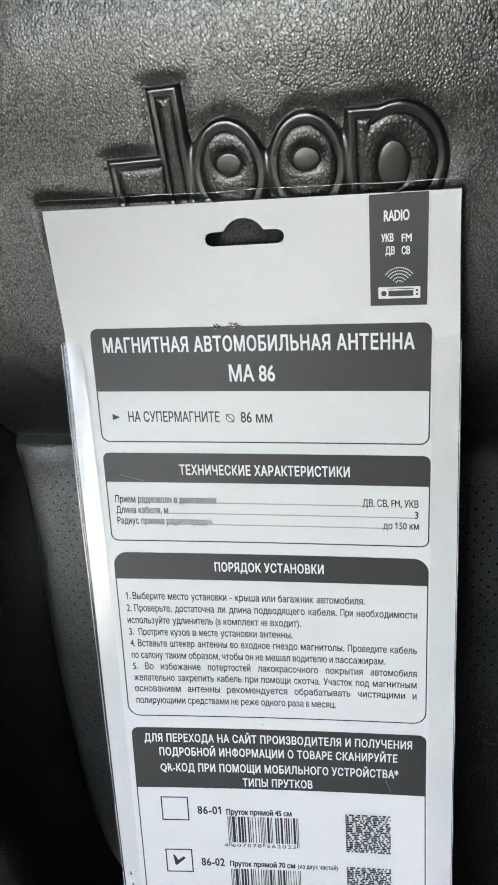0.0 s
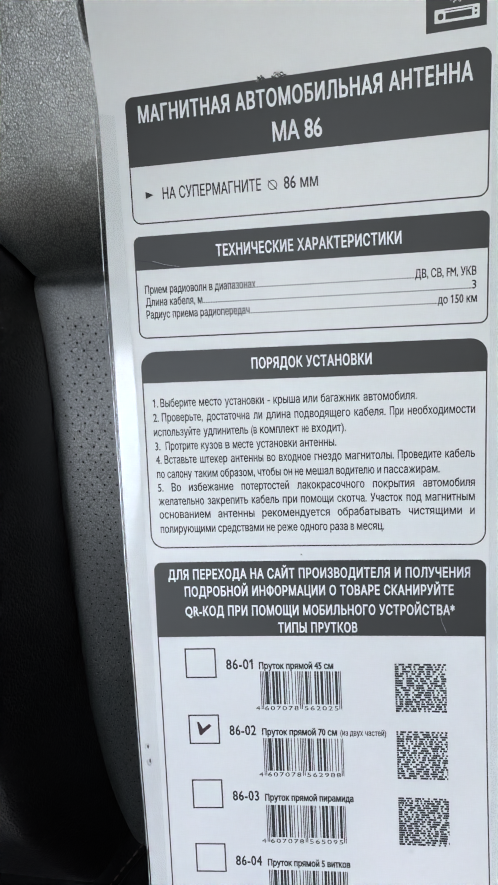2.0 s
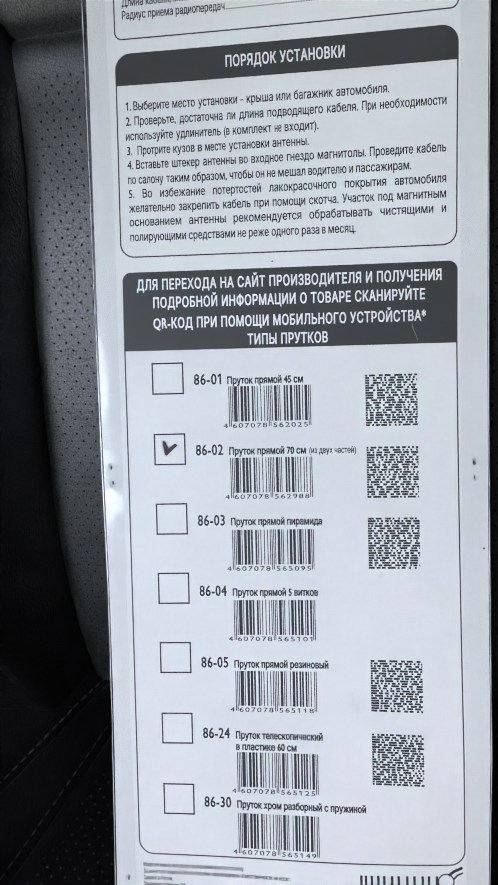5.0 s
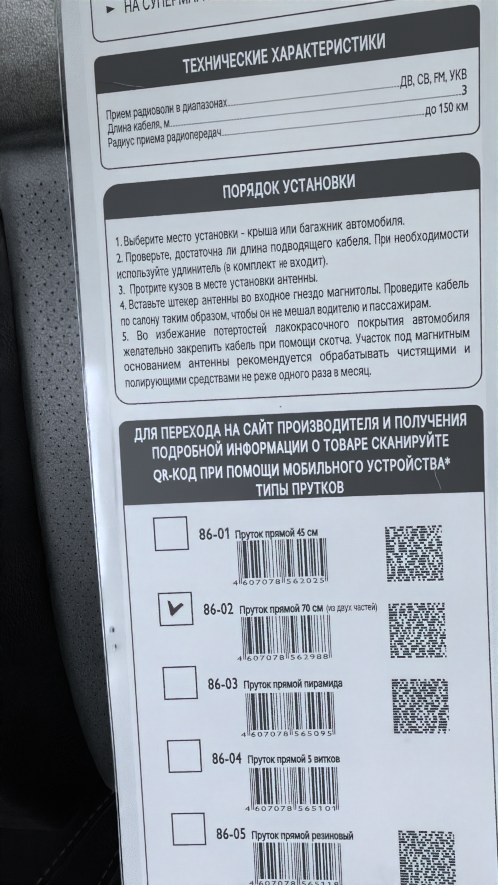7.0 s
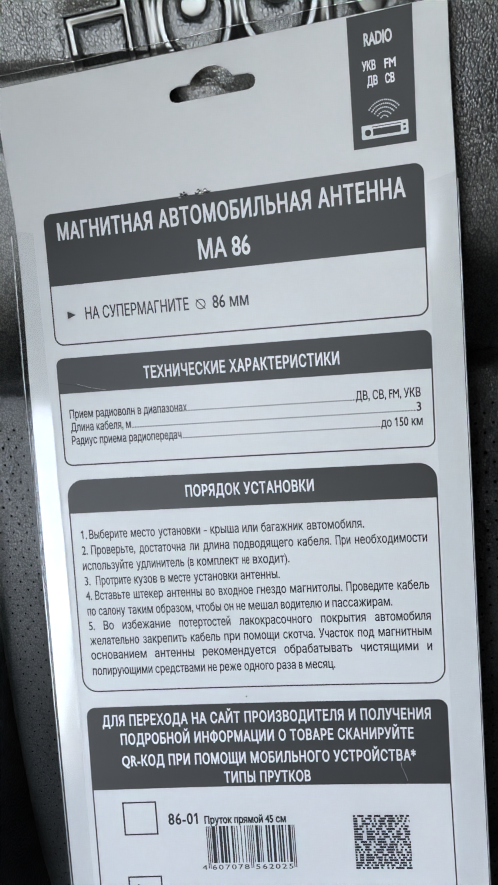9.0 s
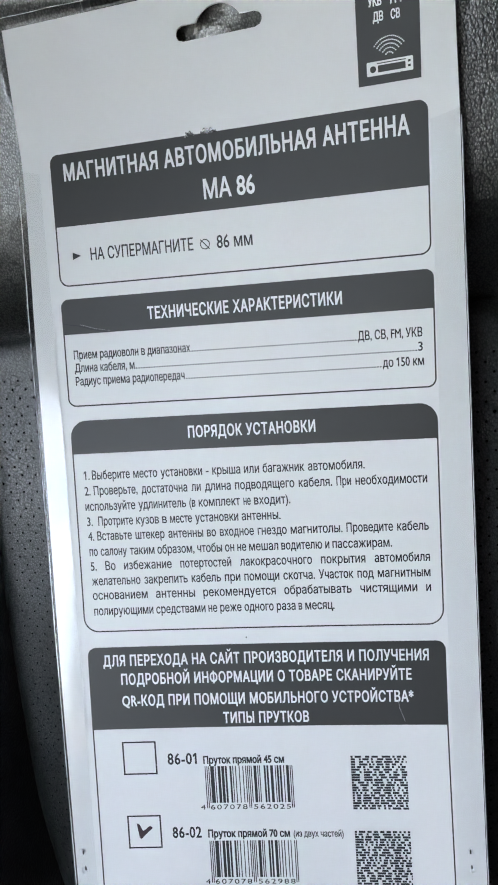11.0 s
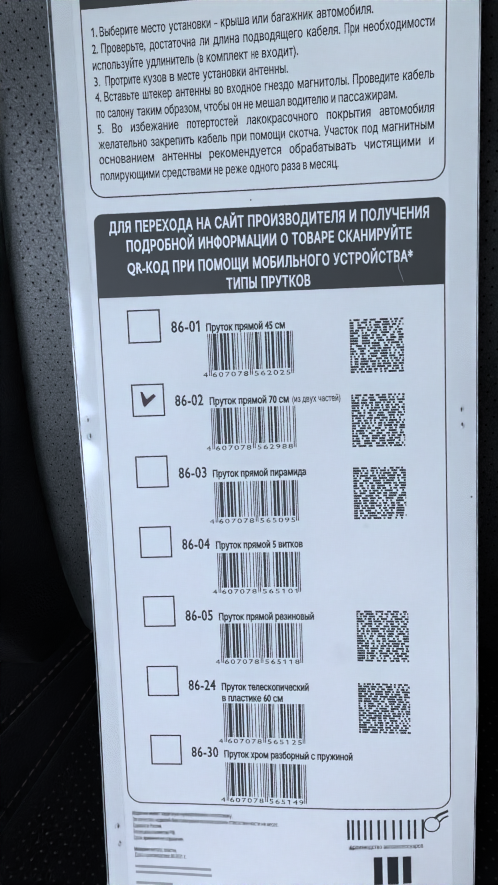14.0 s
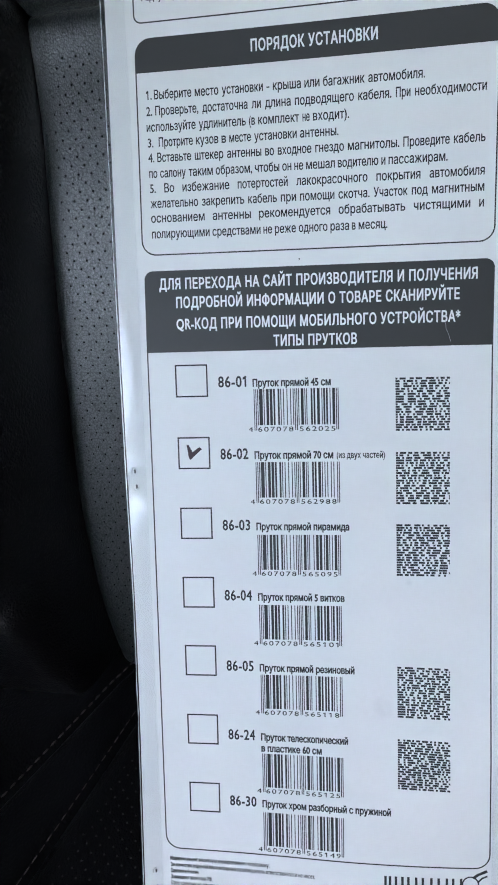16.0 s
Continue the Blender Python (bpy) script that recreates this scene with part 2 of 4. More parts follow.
# ---- mesh helpers ----
def mesh_object(name, verts, faces, mat, parent=None, label="", uvs=None, smooth=True):
    me = bpy.data.meshes.new(name)
    me.from_pydata(verts, [], faces)
    if smooth:
        me.polygons.foreach_set("use_smooth", [True] * len(me.polygons))
    if uvs is not None:
        layer = me.uv_layers.new(name="UVMap")
        for lp in me.loops:
            layer.data[lp.index].uv = uvs[lp.vertex_index]
    me.materials.append(mat)
    me.update()
    ob = new(name, me)
    if parent is not None:
        ob.parent = parent
    if label:
        tagged(ob, label)
    return ob


def grid(fn, a, b, nx, ny):
    """Verts and quads of fn(s, t) over s in a, t in b."""
    verts, faces = [], []
    for j in range(ny + 1):
        t = b[0] + (b[1] - b[0]) * j / ny
        for i in range(nx + 1):
            verts.append(fn(a[0] + (a[1] - a[0]) * i / nx, t))
    for j in range(ny):
        for i in range(nx):
            k = j * (nx + 1) + i
            faces.append((k, k + 1, k + nx + 2, k + nx + 1))
    return verts, faces


def lerp_table(x, xs, ys):
    return float(np.interp(x, xs, ys))


def smooth_table(x, xs, ys, r):
    return sum(float(np.interp(x + r * k, xs, ys)) for k in (-1, -0.5, 0, 0.5, 1)) / 5


def box(name, lo, hi, mat, parent=None, label="", bev=0.004):
    bm = bmesh.new()
    bmesh.ops.create_cube(bm, size=1.0)
    for v in bm.verts:
        v.co = [lo[i] + (hi[i] - lo[i]) * (v.co[i] + 0.5) for i in range(3)]
    bmesh.ops.bevel(bm, geom=bm.edges[:], offset=bev, segments=2, affect="EDGES")
    me = bpy.data.meshes.new(name)
    bm.to_mesh(me)
    bm.free()
    me.materials.append(mat)
    ob = new(name, me)
    if parent is not None:
        ob.parent = parent
    if label:
        tagged(ob, label)
    return ob


# ---- the car round the seat ----
def prism(name, outline, axis_from, axis_to, mat, holes=()):
    """A slab between two x values with outline in (y, z), as one mesh."""
    n = len(outline)
    verts = [(axis_from, y, z) for y, z in outline] + [(axis_to, y, z) for y, z in outline]
    faces = [tuple(range(n)), tuple(range(2 * n - 1, n - 1, -1))] + [(i, (i + 1) % n, n + (i + 1) % n, n + i) for i in range(n)]
    ob = mesh_object(name, verts, faces, mat, smooth=False)
    bm = bmesh.new()
    bm.from_mesh(ob.data)
    bmesh.ops.recalc_face_normals(bm, faces=bm.faces)
    bm.to_mesh(ob.data)
    bm.free()
    return tagged(ob, kind="structure")


# unseen cabin shell; its heights and openings are set to shape the light
X0, X1 = -0.46, 0.66
tagged(prism("floor", [(-1.6, -0.04), (0.9, -0.04), (0.9, 0.0), (-1.6, 0.0)], X0 - 0.06, X1 + 0.06, CARPET), "black carpeted floor of the car")
tagged(prism("ceiling", [(-0.82, 1.043), (-0.30, 1.10), (0.9, 1.12), (0.9, 1.16), (-0.30, 1.14), (-0.82, 1.083)], X0 - 0.06, X1 + 0.06, HEADLINER), "grey fabric headliner of the car")
tagged(prism("wall_rear", [(0.9, 0.0), (0.94, 0.0), (0.94, 1.16), (0.9, 1.16)], X0 - 0.06, X1 + 0.06, TRIM), "dark rear end of the car")
tagged(prism("wall_front", [(-1.55, 0.0), (-1.0, 0.0), (-0.95, 0.30), (-0.95, 0.58), (-1.05, 0.64), (-1.36, 0.66), (-1.55, 0.66)], X0 - 0.06, X1 + 0.06, TRIM), "black plastic dashboard of the car")
# unseen panel added across the windscreen's right part to keep light out
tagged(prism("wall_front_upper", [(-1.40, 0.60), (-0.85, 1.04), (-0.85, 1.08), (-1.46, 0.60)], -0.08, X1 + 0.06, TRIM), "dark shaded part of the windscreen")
tagged(prism("wall_left", [(-0.54, 0.0), (0.9, 0.0), (0.9, 1.12), (-0.58, 1.09)], X0 - 0.06, X0, TRIM), "dark side of the car behind the window")
tagged(prism("wall_left_door", [(-1.55, 0.0), (-0.54, 0.0), (-0.562, 0.60), (-1.55, 0.60)], X0 - 0.06, X0, TRIM), "dark door below an open window")
tagged(prism("wall_left_front_pillar", [(-1.46, 0.60), (-1.34, 0.60), (-0.95, 0.97), (-0.576, 0.97), (-0.58, 1.09), (-0.85, 1.08)], X0 - 0.06, X0, TRIM), "dark front roof pillar and window frame")
# left without a window to hold back light from the right
tagged(prism("wall_right", [(-1.55, 0.0), (0.9, 0.0), (0.9, 1.12), (-0.30, 1.10), (-0.85, 1.04), (-1.40, 0.60), (-1.55, 0.60)], X1, X1 + 0.06, TRIM), "dark far side of the car")
# a belt of trees some way off, dark against the sky
def tree_belt(s, t):
    a = radians(150 + 240 * s)
    top = 1.5 + 0.7 * noise.noise((s * 22, 0, 0)) + 0.6 * noise.noise((s * 90, 3, 0))
    # extra height added on this stretch to block sky light from the windscreen
    tall = min(1.0, max(0.0, (s - 0.466) / 0.02)) * min(1.0, max(0.0, (0.80 - s) / 0.08))
    top += tall * (10.5 + 3.2 * noise.noise((s * 34, 7, 0)) + 2.0 * noise.noise((s * 140, 9, 0)))
    r = 15.0 - 1.5 * math.sin(t * math.pi) + 1.2 * noise.noise((s * 60, t * 4, 5))
    return (r * math.cos(a), r * math.sin(a), -0.5 + top * t)


verts, faces = grid(tree_belt, (0, 1), (0, 1), 420, 14)
tagged(mesh_object("backdrop", verts, faces, plain("foliage", (0.06, 0.085, 0.035), 0.9, 3.0, 0.5, 0.8, 0.3)), "distant belt of green trees", "trees", kind="structure")
ground = mesh_object("ground", [(-3000, -3000, -0.5), (3000, -3000, -0.5), (3000, 3000, -0.5), (-3000, 3000, -0.5)], [(0, 1, 2, 3)], ASPHALT)
tagged(ground, "grey asphalt outside the car", "ground", kind="structure")

# ---- the seat ----
WARP = (-0.003675, -0.005383, -0.004975, 0.002944, 0.007298, 0.005909, 0.001047, 0.001175, -0.000685)
TOP_V, BOTTOM_V = 0.1994, -0.2000


def card_w(u, v):
    """The gentle twist and bow of the card."""
    a, b = (u - 0.051) / 0.06, v / 0.15
    k = (1, a, b, a * b, b * b, a * b * b, b ** 3, a * a, a * a * b)
    bent = 49.0 * max(0.0, u - 0.05) ** 2 * max(0.0, -v - 0.125)
    return sum(c * q for c, q in zip(WARP, k)) - bent


def card_top(u):
    return TOP_V + 0.001 - 0.0167 * (u + 0.0117)


def pressed(u, v, w):
    """The padding gives way behind the card."""
    beside = max(0.0, -0.0117 - u, u - 0.1081)
    return min(w, card_w(u, v) - 0.0020 - 0.005 * min(1.0, max(0.0, card_top(u) - 0.002 - v) / 0.008) + 0.9 * max(0.0, v - card_top(u) - 0.001) + 2.0 * beside)


SEAT_V = [-0.19, -0.15, -0.11, -0.05, -0.01, 0.025, 0.055, 0.081, 0.104, 0.122, 0.132, 0.146, 0.160, 0.189, 0.210, 0.225, 0.240, 0.270, 0.320, 0.40]
SEAT_W = [-0.112, -0.088, -0.074, -0.061, -0.0535, -0.0483, -0.0453, -0.0442, -0.0433, -0.0400, -0.0325, -0.0240, -0.0185, -0.0095, -0.0025, 0.004, 0.010, 0.016, 0.020, 0.004]
MID = 0.052


def seat_w(u, v):
    far = 1.6 * max(0.0, u - MID) ** 2 * min(1.0, max(0.5, (0.165 - v) / 0.04))
    return smooth_table(v, SEAT_V, SEAT_W, 0.008) - far + (u + 0.03) * lerp_table(v, [0.0, 0.12, 0.22], [0.08, 0.08, 0.115])


def insert_edge(v):
    return smooth_table(v, [-0.20, -0.18, -0.156, -0.13, -0.10, -0.072, -0.052, -0.02, 0.045, 0.09, 0.12], [-0.0320, -0.0420, -0.0530, -0.0578, -0.0600, -0.0616, -0.0610, -0.0598, -0.0576, -0.0568, -0.0556], 0.010)


def tuck(v):
    """How deep the seam of the insert is sewn in: shallow under the upper panel, deeper below."""
    return 0.012 * min(1.0, 0.1 + max(0.0, SEAM_V - v) / 0.05)


SEAM_V = 0.1197


def near_edge(d, r, depth):
    """How far a padded edge has rolled down at distance d from its seam."""
    if d >= r:
        return 0.0
    k = 1 - max(d, 0.0) / r
    return -depth * (1 - math.sqrt(max(0.0, 1 - k * k)))


def upper_lower_edge(u):
    over = abs(u - MID) - 0.107
    return 0.1195 + (1.25 * over - 0.5 * max(0.0, over - 0.04) if over > 0 else 0.0)


# pressed emblem: plain bars and rings, a smooth raised rim round pebbled inlays
def ellipse_d(x, y, cx, cy, a, b):
    k = math.hypot((x - cx) / a, (y - cy) / b)
    return (k - 1) * min(a, b)


def bar_d(x, y, x0, y0, x1, y1, r):
    dx, dy = x1 - x0, y1 - y0
    k = max(0.0, min(1.0, ((x - x0) * dx + (y - y0) * dy) / (dx * dx + dy * dy)))
    return math.hypot(x - x0 - k * dx, y - y0 - k * dy) - r


def emblem_parts(x, y):
    """Distances to each plain shape and to the opening in it."""
    stem = min(max(abs(x - 33.6) - 4.8, abs(y - 211) - 17.2), max(abs(x - 23.0) - 9.7, abs(y - 203.0) - 9.4))
    return (
        (stem, 9.0),
        (ellipse_d(x, y, 48.6, 206.5, 10.6, 13.2), ellipse_d(x, y, 48.8, 208.6, 3.6, 2.8)),
        (ellipse_d(x, y, 69.8, 206.5, 10.6, 13.0), ellipse_d(x, y, 69.8, 208.4, 3.6, 2.8)),
        (min(ellipse_d(x, y, 92.6, 206.0, 12.8, 13.8), max(abs(x - 84.6) - 4.6, abs(y - 206) - 13.0)), ellipse_d(x, y, 91.8, 205.2, 4.0, 5.8)),
    )


def swell(k):
    """0 to 1, rising steeply and rounding off."""
    k = max(0.0, min(1.0, k))
    return math.sqrt(1 - (1 - k) * (1 - k))


def ease(k):
    k = max(0.0, min(1.0, k))
    return k * k * (3 - 2 * k)


def emblem_outer(ds):
    """Distance to the joined outline of all shapes."""
    outer = ds[0][0]
    for d, _ in ds[1:]:
        k = max(0.0, 2.6 - abs(outer - d)) / 2.6
        outer = min(outer, d) - k * k * 0.65
    return outer


def emblem_dip(u, v):
    """The leather is drawn in round the emblem."""
    x, y = 1000 * u, 1000 * v
    if not (4 < x < 114 and 188 < y < 236):
        return 0.0
    return -0.0010 * (1 - ease(emblem_outer(emblem_parts(x, y)) / 3.2))


def upper_panel(s, t):
    u = MID + s
    lo = upper_lower_edge(u)
    v = lo + (0.40 - lo) * t
    w = seat_w(u, v) + near_edge(v - lo, 0.014, 0.005) - 2.2 * max(0.0, abs(s) - 0.13) ** 2
    return (u, v, pressed(u, v, w) + emblem_dip(u, v))


def insert_panel(s, t):
    v = -0.175 + (SEAM_V + 0.175) * t
    half = MID - insert_edge(v)
    u = MID + half * s
    w = seat_w(u, v) + near_edge(half - abs(u - MID), 0.010, 0.8 * tuck(v)) + near_edge(SEAM_V - v, 0.010, 0.005)
    return (u, v, w)


def bolster(side):
    def fn(s, t):
        d = 0.15 * s
        e0 = MID - insert_edge(-0.21 + 0.33 * t)
        top = upper_lower_edge(MID + e0 + d) - 0.001
        v = -0.21 + (top + 0.21) * t
        u = MID + side * (e0 + d)
        base = seat_w(MID + side * e0, min(v, 0.12))
        high = lerp_table(v, [-0.2, -0.165, -0.11, -0.02, 0.05, 0.10, top], [0.014, 0.030, 0.054, 0.056, 0.036, 0.022, 0.018])
        wide = lerp_table(v, [0.0, 0.06, 0.12], [0.010 + 0.2 * high, 0.024, 0.032])
        wall = high * math.sin(min(1.0, d / wide) * math.pi / 2)
        w = base - 0.0005 - tuck(v) + wall - 5.0 * max(0.0, d - 0.06) ** 2 + near_edge(top - v, 0.012, 0.010)
        return (u, v, w)
    return fn


def panel(name, fn, a, b, nx, ny, mat, parent, label):
    verts, faces = grid(fn, a, b, nx, ny)
    uvs = [(v[0], v[1]) for v in verts]
    return mesh_object(name, verts, faces, mat, parent, label, uvs)


seat = tagged(new("car_seat"), "black leather car seat with perforated centre panels and a pressed emblem", "car seat")
seat.matrix_world = CARD
backrest = panel("backrest", upper_panel, (-0.25, 0.25), (0.0, 1.0), 320, 220, LEATHER, seat, "smooth pebbled black leather upper backrest")
def margins(ob, fn):
    """How far each point lies from the sewn edge of its panel."""
    layer = ob.data.attributes.new("margin", "FLOAT", "POINT")
    for v in ob.data.vertices:
        layer.data[v.index].value = fn(v.co)


insert_ob = panel("backrest_insert", insert_panel, (-1.0, 1.0), (0.0, 1.0), 90, 110, LEATHER_HOLES, seat, "perforated black leather backrest panel")
margins(insert_ob, lambda c: min(MID - insert_edge(c.y) - abs(c.x - MID), 0.62 * (SEAM_V - c.y)))
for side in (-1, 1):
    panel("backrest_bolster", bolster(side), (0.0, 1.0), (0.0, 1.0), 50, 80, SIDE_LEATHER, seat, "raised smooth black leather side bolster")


def shell(s, t):
    """The hard back of the backrest, a shallow curved tray."""
    a = math.pi * s
    return (MID - 0.24 * math.cos(a), -0.2 + 0.6 * t, -0.03 - 0.11 * math.sin(a) ** 0.5 + 0.03 * t)


panel("back_shell", shell, (0.0, 1.0), (0.0, 1.0), 24, 12, TRIM, seat, "black plastic back of the seat")


def on_seat(u, v, h):
    w = seat_w(u, v) - 2.2 * max(0.0, abs(u - MID) - 0.13) ** 2
    return (u, v, pressed(u, v, w) + min(h, 2.5 * (v - card_top(u) + 0.0008) * 1000) / 1000)


def emblem(s, t):
    x, y = 6.0 + 106.0 * s, 190.0 + 44.0 * t
    ds = emblem_parts(x, y)
    outer = emblem_outer(ds)
    h = -2.0 if outer > 0.3 else -1.3 + 2.5 * swell((0.3 - outer) / 1.7) - 0.12 * ease((-outer - 1.2) / 1.2)
    sunk = max(ease((-2.7 - d) / 0.4) * ease((hole + 0.1) / 0.5) for d, hole in ds)
    rise = max(0.2 * swell(-hole / 2.5) if hole < 0 else 0.0 for _, hole in ds)
    return on_seat(x / 1000, y / 1000, h - 1.8 * sunk + rise)


def inlay(index, x0, x1):
    """The padded leather inside one shape, a little below its rim."""
    def fn(s, t):
        x, y = x0 + (x1 - x0) * s, 190.0 + 44.0 * t
        d, hole = emblem_parts(x, y)[index]
        inside = min(-2.5 - d, hole + 0.3)
        h = -1.6 if inside < 0 else 0.15 + 0.95 * swell(inside / 2.6)
        return on_seat(x / 1000, y / 1000, h)
    return fn


panel("emblem", emblem, (0.0, 1.0), (0.0, 1.0), 330, 140, EMBLEM, backrest, "smooth pressed leather emblem of plain bars and rings")
for index, (x0, x1) in enumerate(((12.0, 40.0), (37.0, 60.0), (58.0, 82.0), (78.0, 107.0))):
    panel("emblem_inlay", inlay(index, x0, x1), (0.0, 1.0), (0.0, 1.0), 80, 130, INLAY, backrest, "pebbled leather inside the emblem")


# cushion, laid out in the car's own axes and turned into the seat's frame
TO_SEAT = CARD.inverted()
CUSHION_Z = BASE_Z - 0.168


def seam_in(y):
    return -0.0341 + (0.337 * (y + 0.0051) if y > -0.15 else -0.0488 + 0.12 * (y + 0.15))


def seam_out(y):
    return -0.0539 + (0.538 * (y + 0.0003) if y > -0.12 else -0.0644 + 0.12 * (y + 0.12))


def cushion_z(x, y):
    lift = -0.018 * math.sin(min(1.0, max(0.0, (0.005 - y) / 0.13)) * math.pi / 2) + 0.03 * max(0.0, -0.13 - y)
    drop = 1.6 * max(0.0, -0.42 - y) ** 1.5
    return CUSHION_Z + lift * 0.45 - drop


def cushion_part(kind):
    def fn(s, t):
        y = 0.045 - 0.555 * t
        hi, ho = MID - seam_in(y), MID - seam_out(y)
        if kind == "insert":
            x = MID + hi * s
            z = cushion_z(x, y) + near_edge(hi - abs(x - MID), 0.010, 0.004)
        else:
            side, which = kind
            if which == "band":
                x = MID + side * (hi + (ho - hi) * s)
                z = cushion_z(x, y) - 0.001 + near_edge(min(s, 1 - s) * (ho - hi), 0.006, 0.003)
            else:
                d = 0.13 * s
                k = max(0.0, min(1.0, (0.01 - y) / 0.11))
                fade = k * k * (3 - 2 * k)
                x = MID + side * (ho + d)
                z = cushion_z(x, y) - 0.004 + 0.036 * math.sin(min(1.0, d / 0.055) * math.pi / 2) * min(1.0, 0.35 + max(0.0, 0.46 + y) / 0.3) * fade - 5 * max(0.0, d - 0.06) ** 2
        return tuple(TO_SEAT @ Vector((x, y, z)))
    return fn


def cushion_panel(name, kind, a, nx, ny, mat, label):
    verts, faces = grid(cushion_part(kind), a, (0.0, 1.0), nx, ny)
    uvs = [((CARD @ Vector(v)).x, (CARD @ Vector(v)).y) for v in verts]
    return mesh_object(name, verts, faces, mat, seat, label, uvs)


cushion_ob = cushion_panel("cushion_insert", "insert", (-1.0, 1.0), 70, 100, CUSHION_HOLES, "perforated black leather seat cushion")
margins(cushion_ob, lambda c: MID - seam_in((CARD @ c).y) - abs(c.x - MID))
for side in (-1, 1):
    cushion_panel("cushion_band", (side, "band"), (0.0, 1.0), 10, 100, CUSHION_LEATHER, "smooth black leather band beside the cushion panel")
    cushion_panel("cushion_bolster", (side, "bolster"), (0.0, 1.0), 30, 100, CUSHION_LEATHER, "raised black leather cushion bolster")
base = box("seat_base", (MID - 0.25, -0.50, 0.06), (MID + 0.25, 0.12, CUSHION_Z - 0.045), TRIM, seat, "black plastic seat base", 0.02)
base.data.transform(TO_SEAT)


def stitches(name, path, length, gap, r, parent, label):
    """A row of short thread stitches along path(t), t in 0..1."""
    verts, faces = [], []
    pts = [Vector(path(i / 400)) for i in range(401)]
    run, at = [0.0], 0.0
    for a, b in zip(pts, pts[1:]):
        run.append(run[-1] + (b - a).length)

    def spot(d):
        return Vector([float(np.interp(d, run, [p[i] for p in pts])) for i in range(3)])
    while at + length < run[-1]:
        a, b = spot(at), spot(at + length)
        ax = (b - a).normalized()
        up = Vector((0, 0, 1)) if abs(ax.z) < 0.9 else Vector((1, 0, 0))
        s1 = ax.cross(up).normalized()
        s2 = s1.cross(ax)
        k = len(verts)
        for c, rr in ((a, 0.4), (a.lerp(b, 0.25), 1.0), (a.lerp(b, 0.75), 1.0), (b, 0.4)):
            for q in range(6):
                th = q * math.pi / 3
                verts.append(tuple(c + (s1 * math.cos(th) + s2 * math.sin(th)) * r * rr))
        for ring in range(3):
            for q in range(6):
                n = (q + 1) % 6
                faces.append((k + ring * 6 + q, k + ring * 6 + n, k + ring * 6 + 6 + n, k + ring * 6 + 6 + q))
        at += length + gap
    ob = mesh_object(name, verts, faces, STITCH, parent, label)
    return tagged(ob, kind="stuff")


for side in (-1, 1):
    for seam, off in ((seam_out, 0.002), (seam_in, 0.0025)):
        def run_path(t, side=side, seam=seam, off=off):
            y = 0.03 - 0.5 * t
            x = MID + side * (MID - seam(y) + off)
            return tuple(TO_SEAT @ Vector((x, y, cushion_z(x, y) - 0.0015)))
        stitches("stitching", run_path, 0.0032, 0.0012, 0.00038 if seam is seam_out else 0.00022, seat, "grey seam stitching")

# ---- the hanging package ----
def film_inner(v, side):
    """Where the folded film ends on the card's face."""
    if side < 0:
        return smooth_table(v, [-0.2, -0.08, -0.011, 0.16], [0.0010, -0.0004, -0.0014, -0.0034], 0.01)
    return 0.1023 + 0.006 * (0.16 - v)


def film_left(v):
    return smooth_table(v, [-0.2, -0.12, -0.075, -0.04, 0.03, 0.10, 0.112, 0.163], [-0.0060, -0.0058, -0.0062, -0.0073, -0.0088, -0.0098, -0.0101, -0.0100], 0.012)


def card_left(v):
    """The board ends inside the fold of the film, and flares above it."""
    if v < 0.15:
        return film_left(v) + lerp_table(v, [-0.2, 0.0, 0.05, 0.11, 0.15], [0.0001, 0.0002, 0.0005, 0.0010, 0.0014])
    return smooth_table(v, [0.15, 0.164, 0.173, 0.183, 0.192, 0.201], [-0.0086, -0.0088, -0.0096, -0.0104, -0.0110, -0.0117], 0.003)


def card_right(v):
    return smooth_table(v, [-0.2, -0.12, -0.05, 0.03, 0.094, 0.162, 0.182, 0.2], [0.1109, 0.1113, 0.1114, 0.1111, 0.1105, 0.1093, 0.1085, 0.1081], 0.008)


def on_card(x, y, lift):
    """A printed point, in millimetres of the artwork, on the bowed card."""
    u, v = x / 1000, y / 1000
    u -= 0.0100 * min(v, 0.0)
    return (u, v, card_w(u, v) + lift)


package = tagged(new("hanging_package"), "white printed hang card in clear plastic leaning on the seat", "package")
package.matrix_world = CARD

INK1, INK2 = 0.00012, 0.00026


def slot_outline(n):
    """The hang hole: a flat slot with a raised round middle, by angle about its centre."""
    out = []
    cx, cy = 51.1, 189.6
    for i in range(n):
        a = 2 * math.pi * i / n
        lo, hi = 0.1, 16.0
        for _ in range(26):
            r = (lo + hi) / 2
            x, y = r * math.cos(a), r * math.sin(a)
            d = min(bar_d(x, y, -9.6, 0, 9.6, 0, 1.9), max(ellipse_d(x, y, 0, -0.6, 6.4, 5.9), -y - 0.5))
            lo, hi = (r, hi) if d < 0 else (lo, r)
        out.append((cx + lo * math.cos(a), cy + lo * math.sin(a)))
    return out


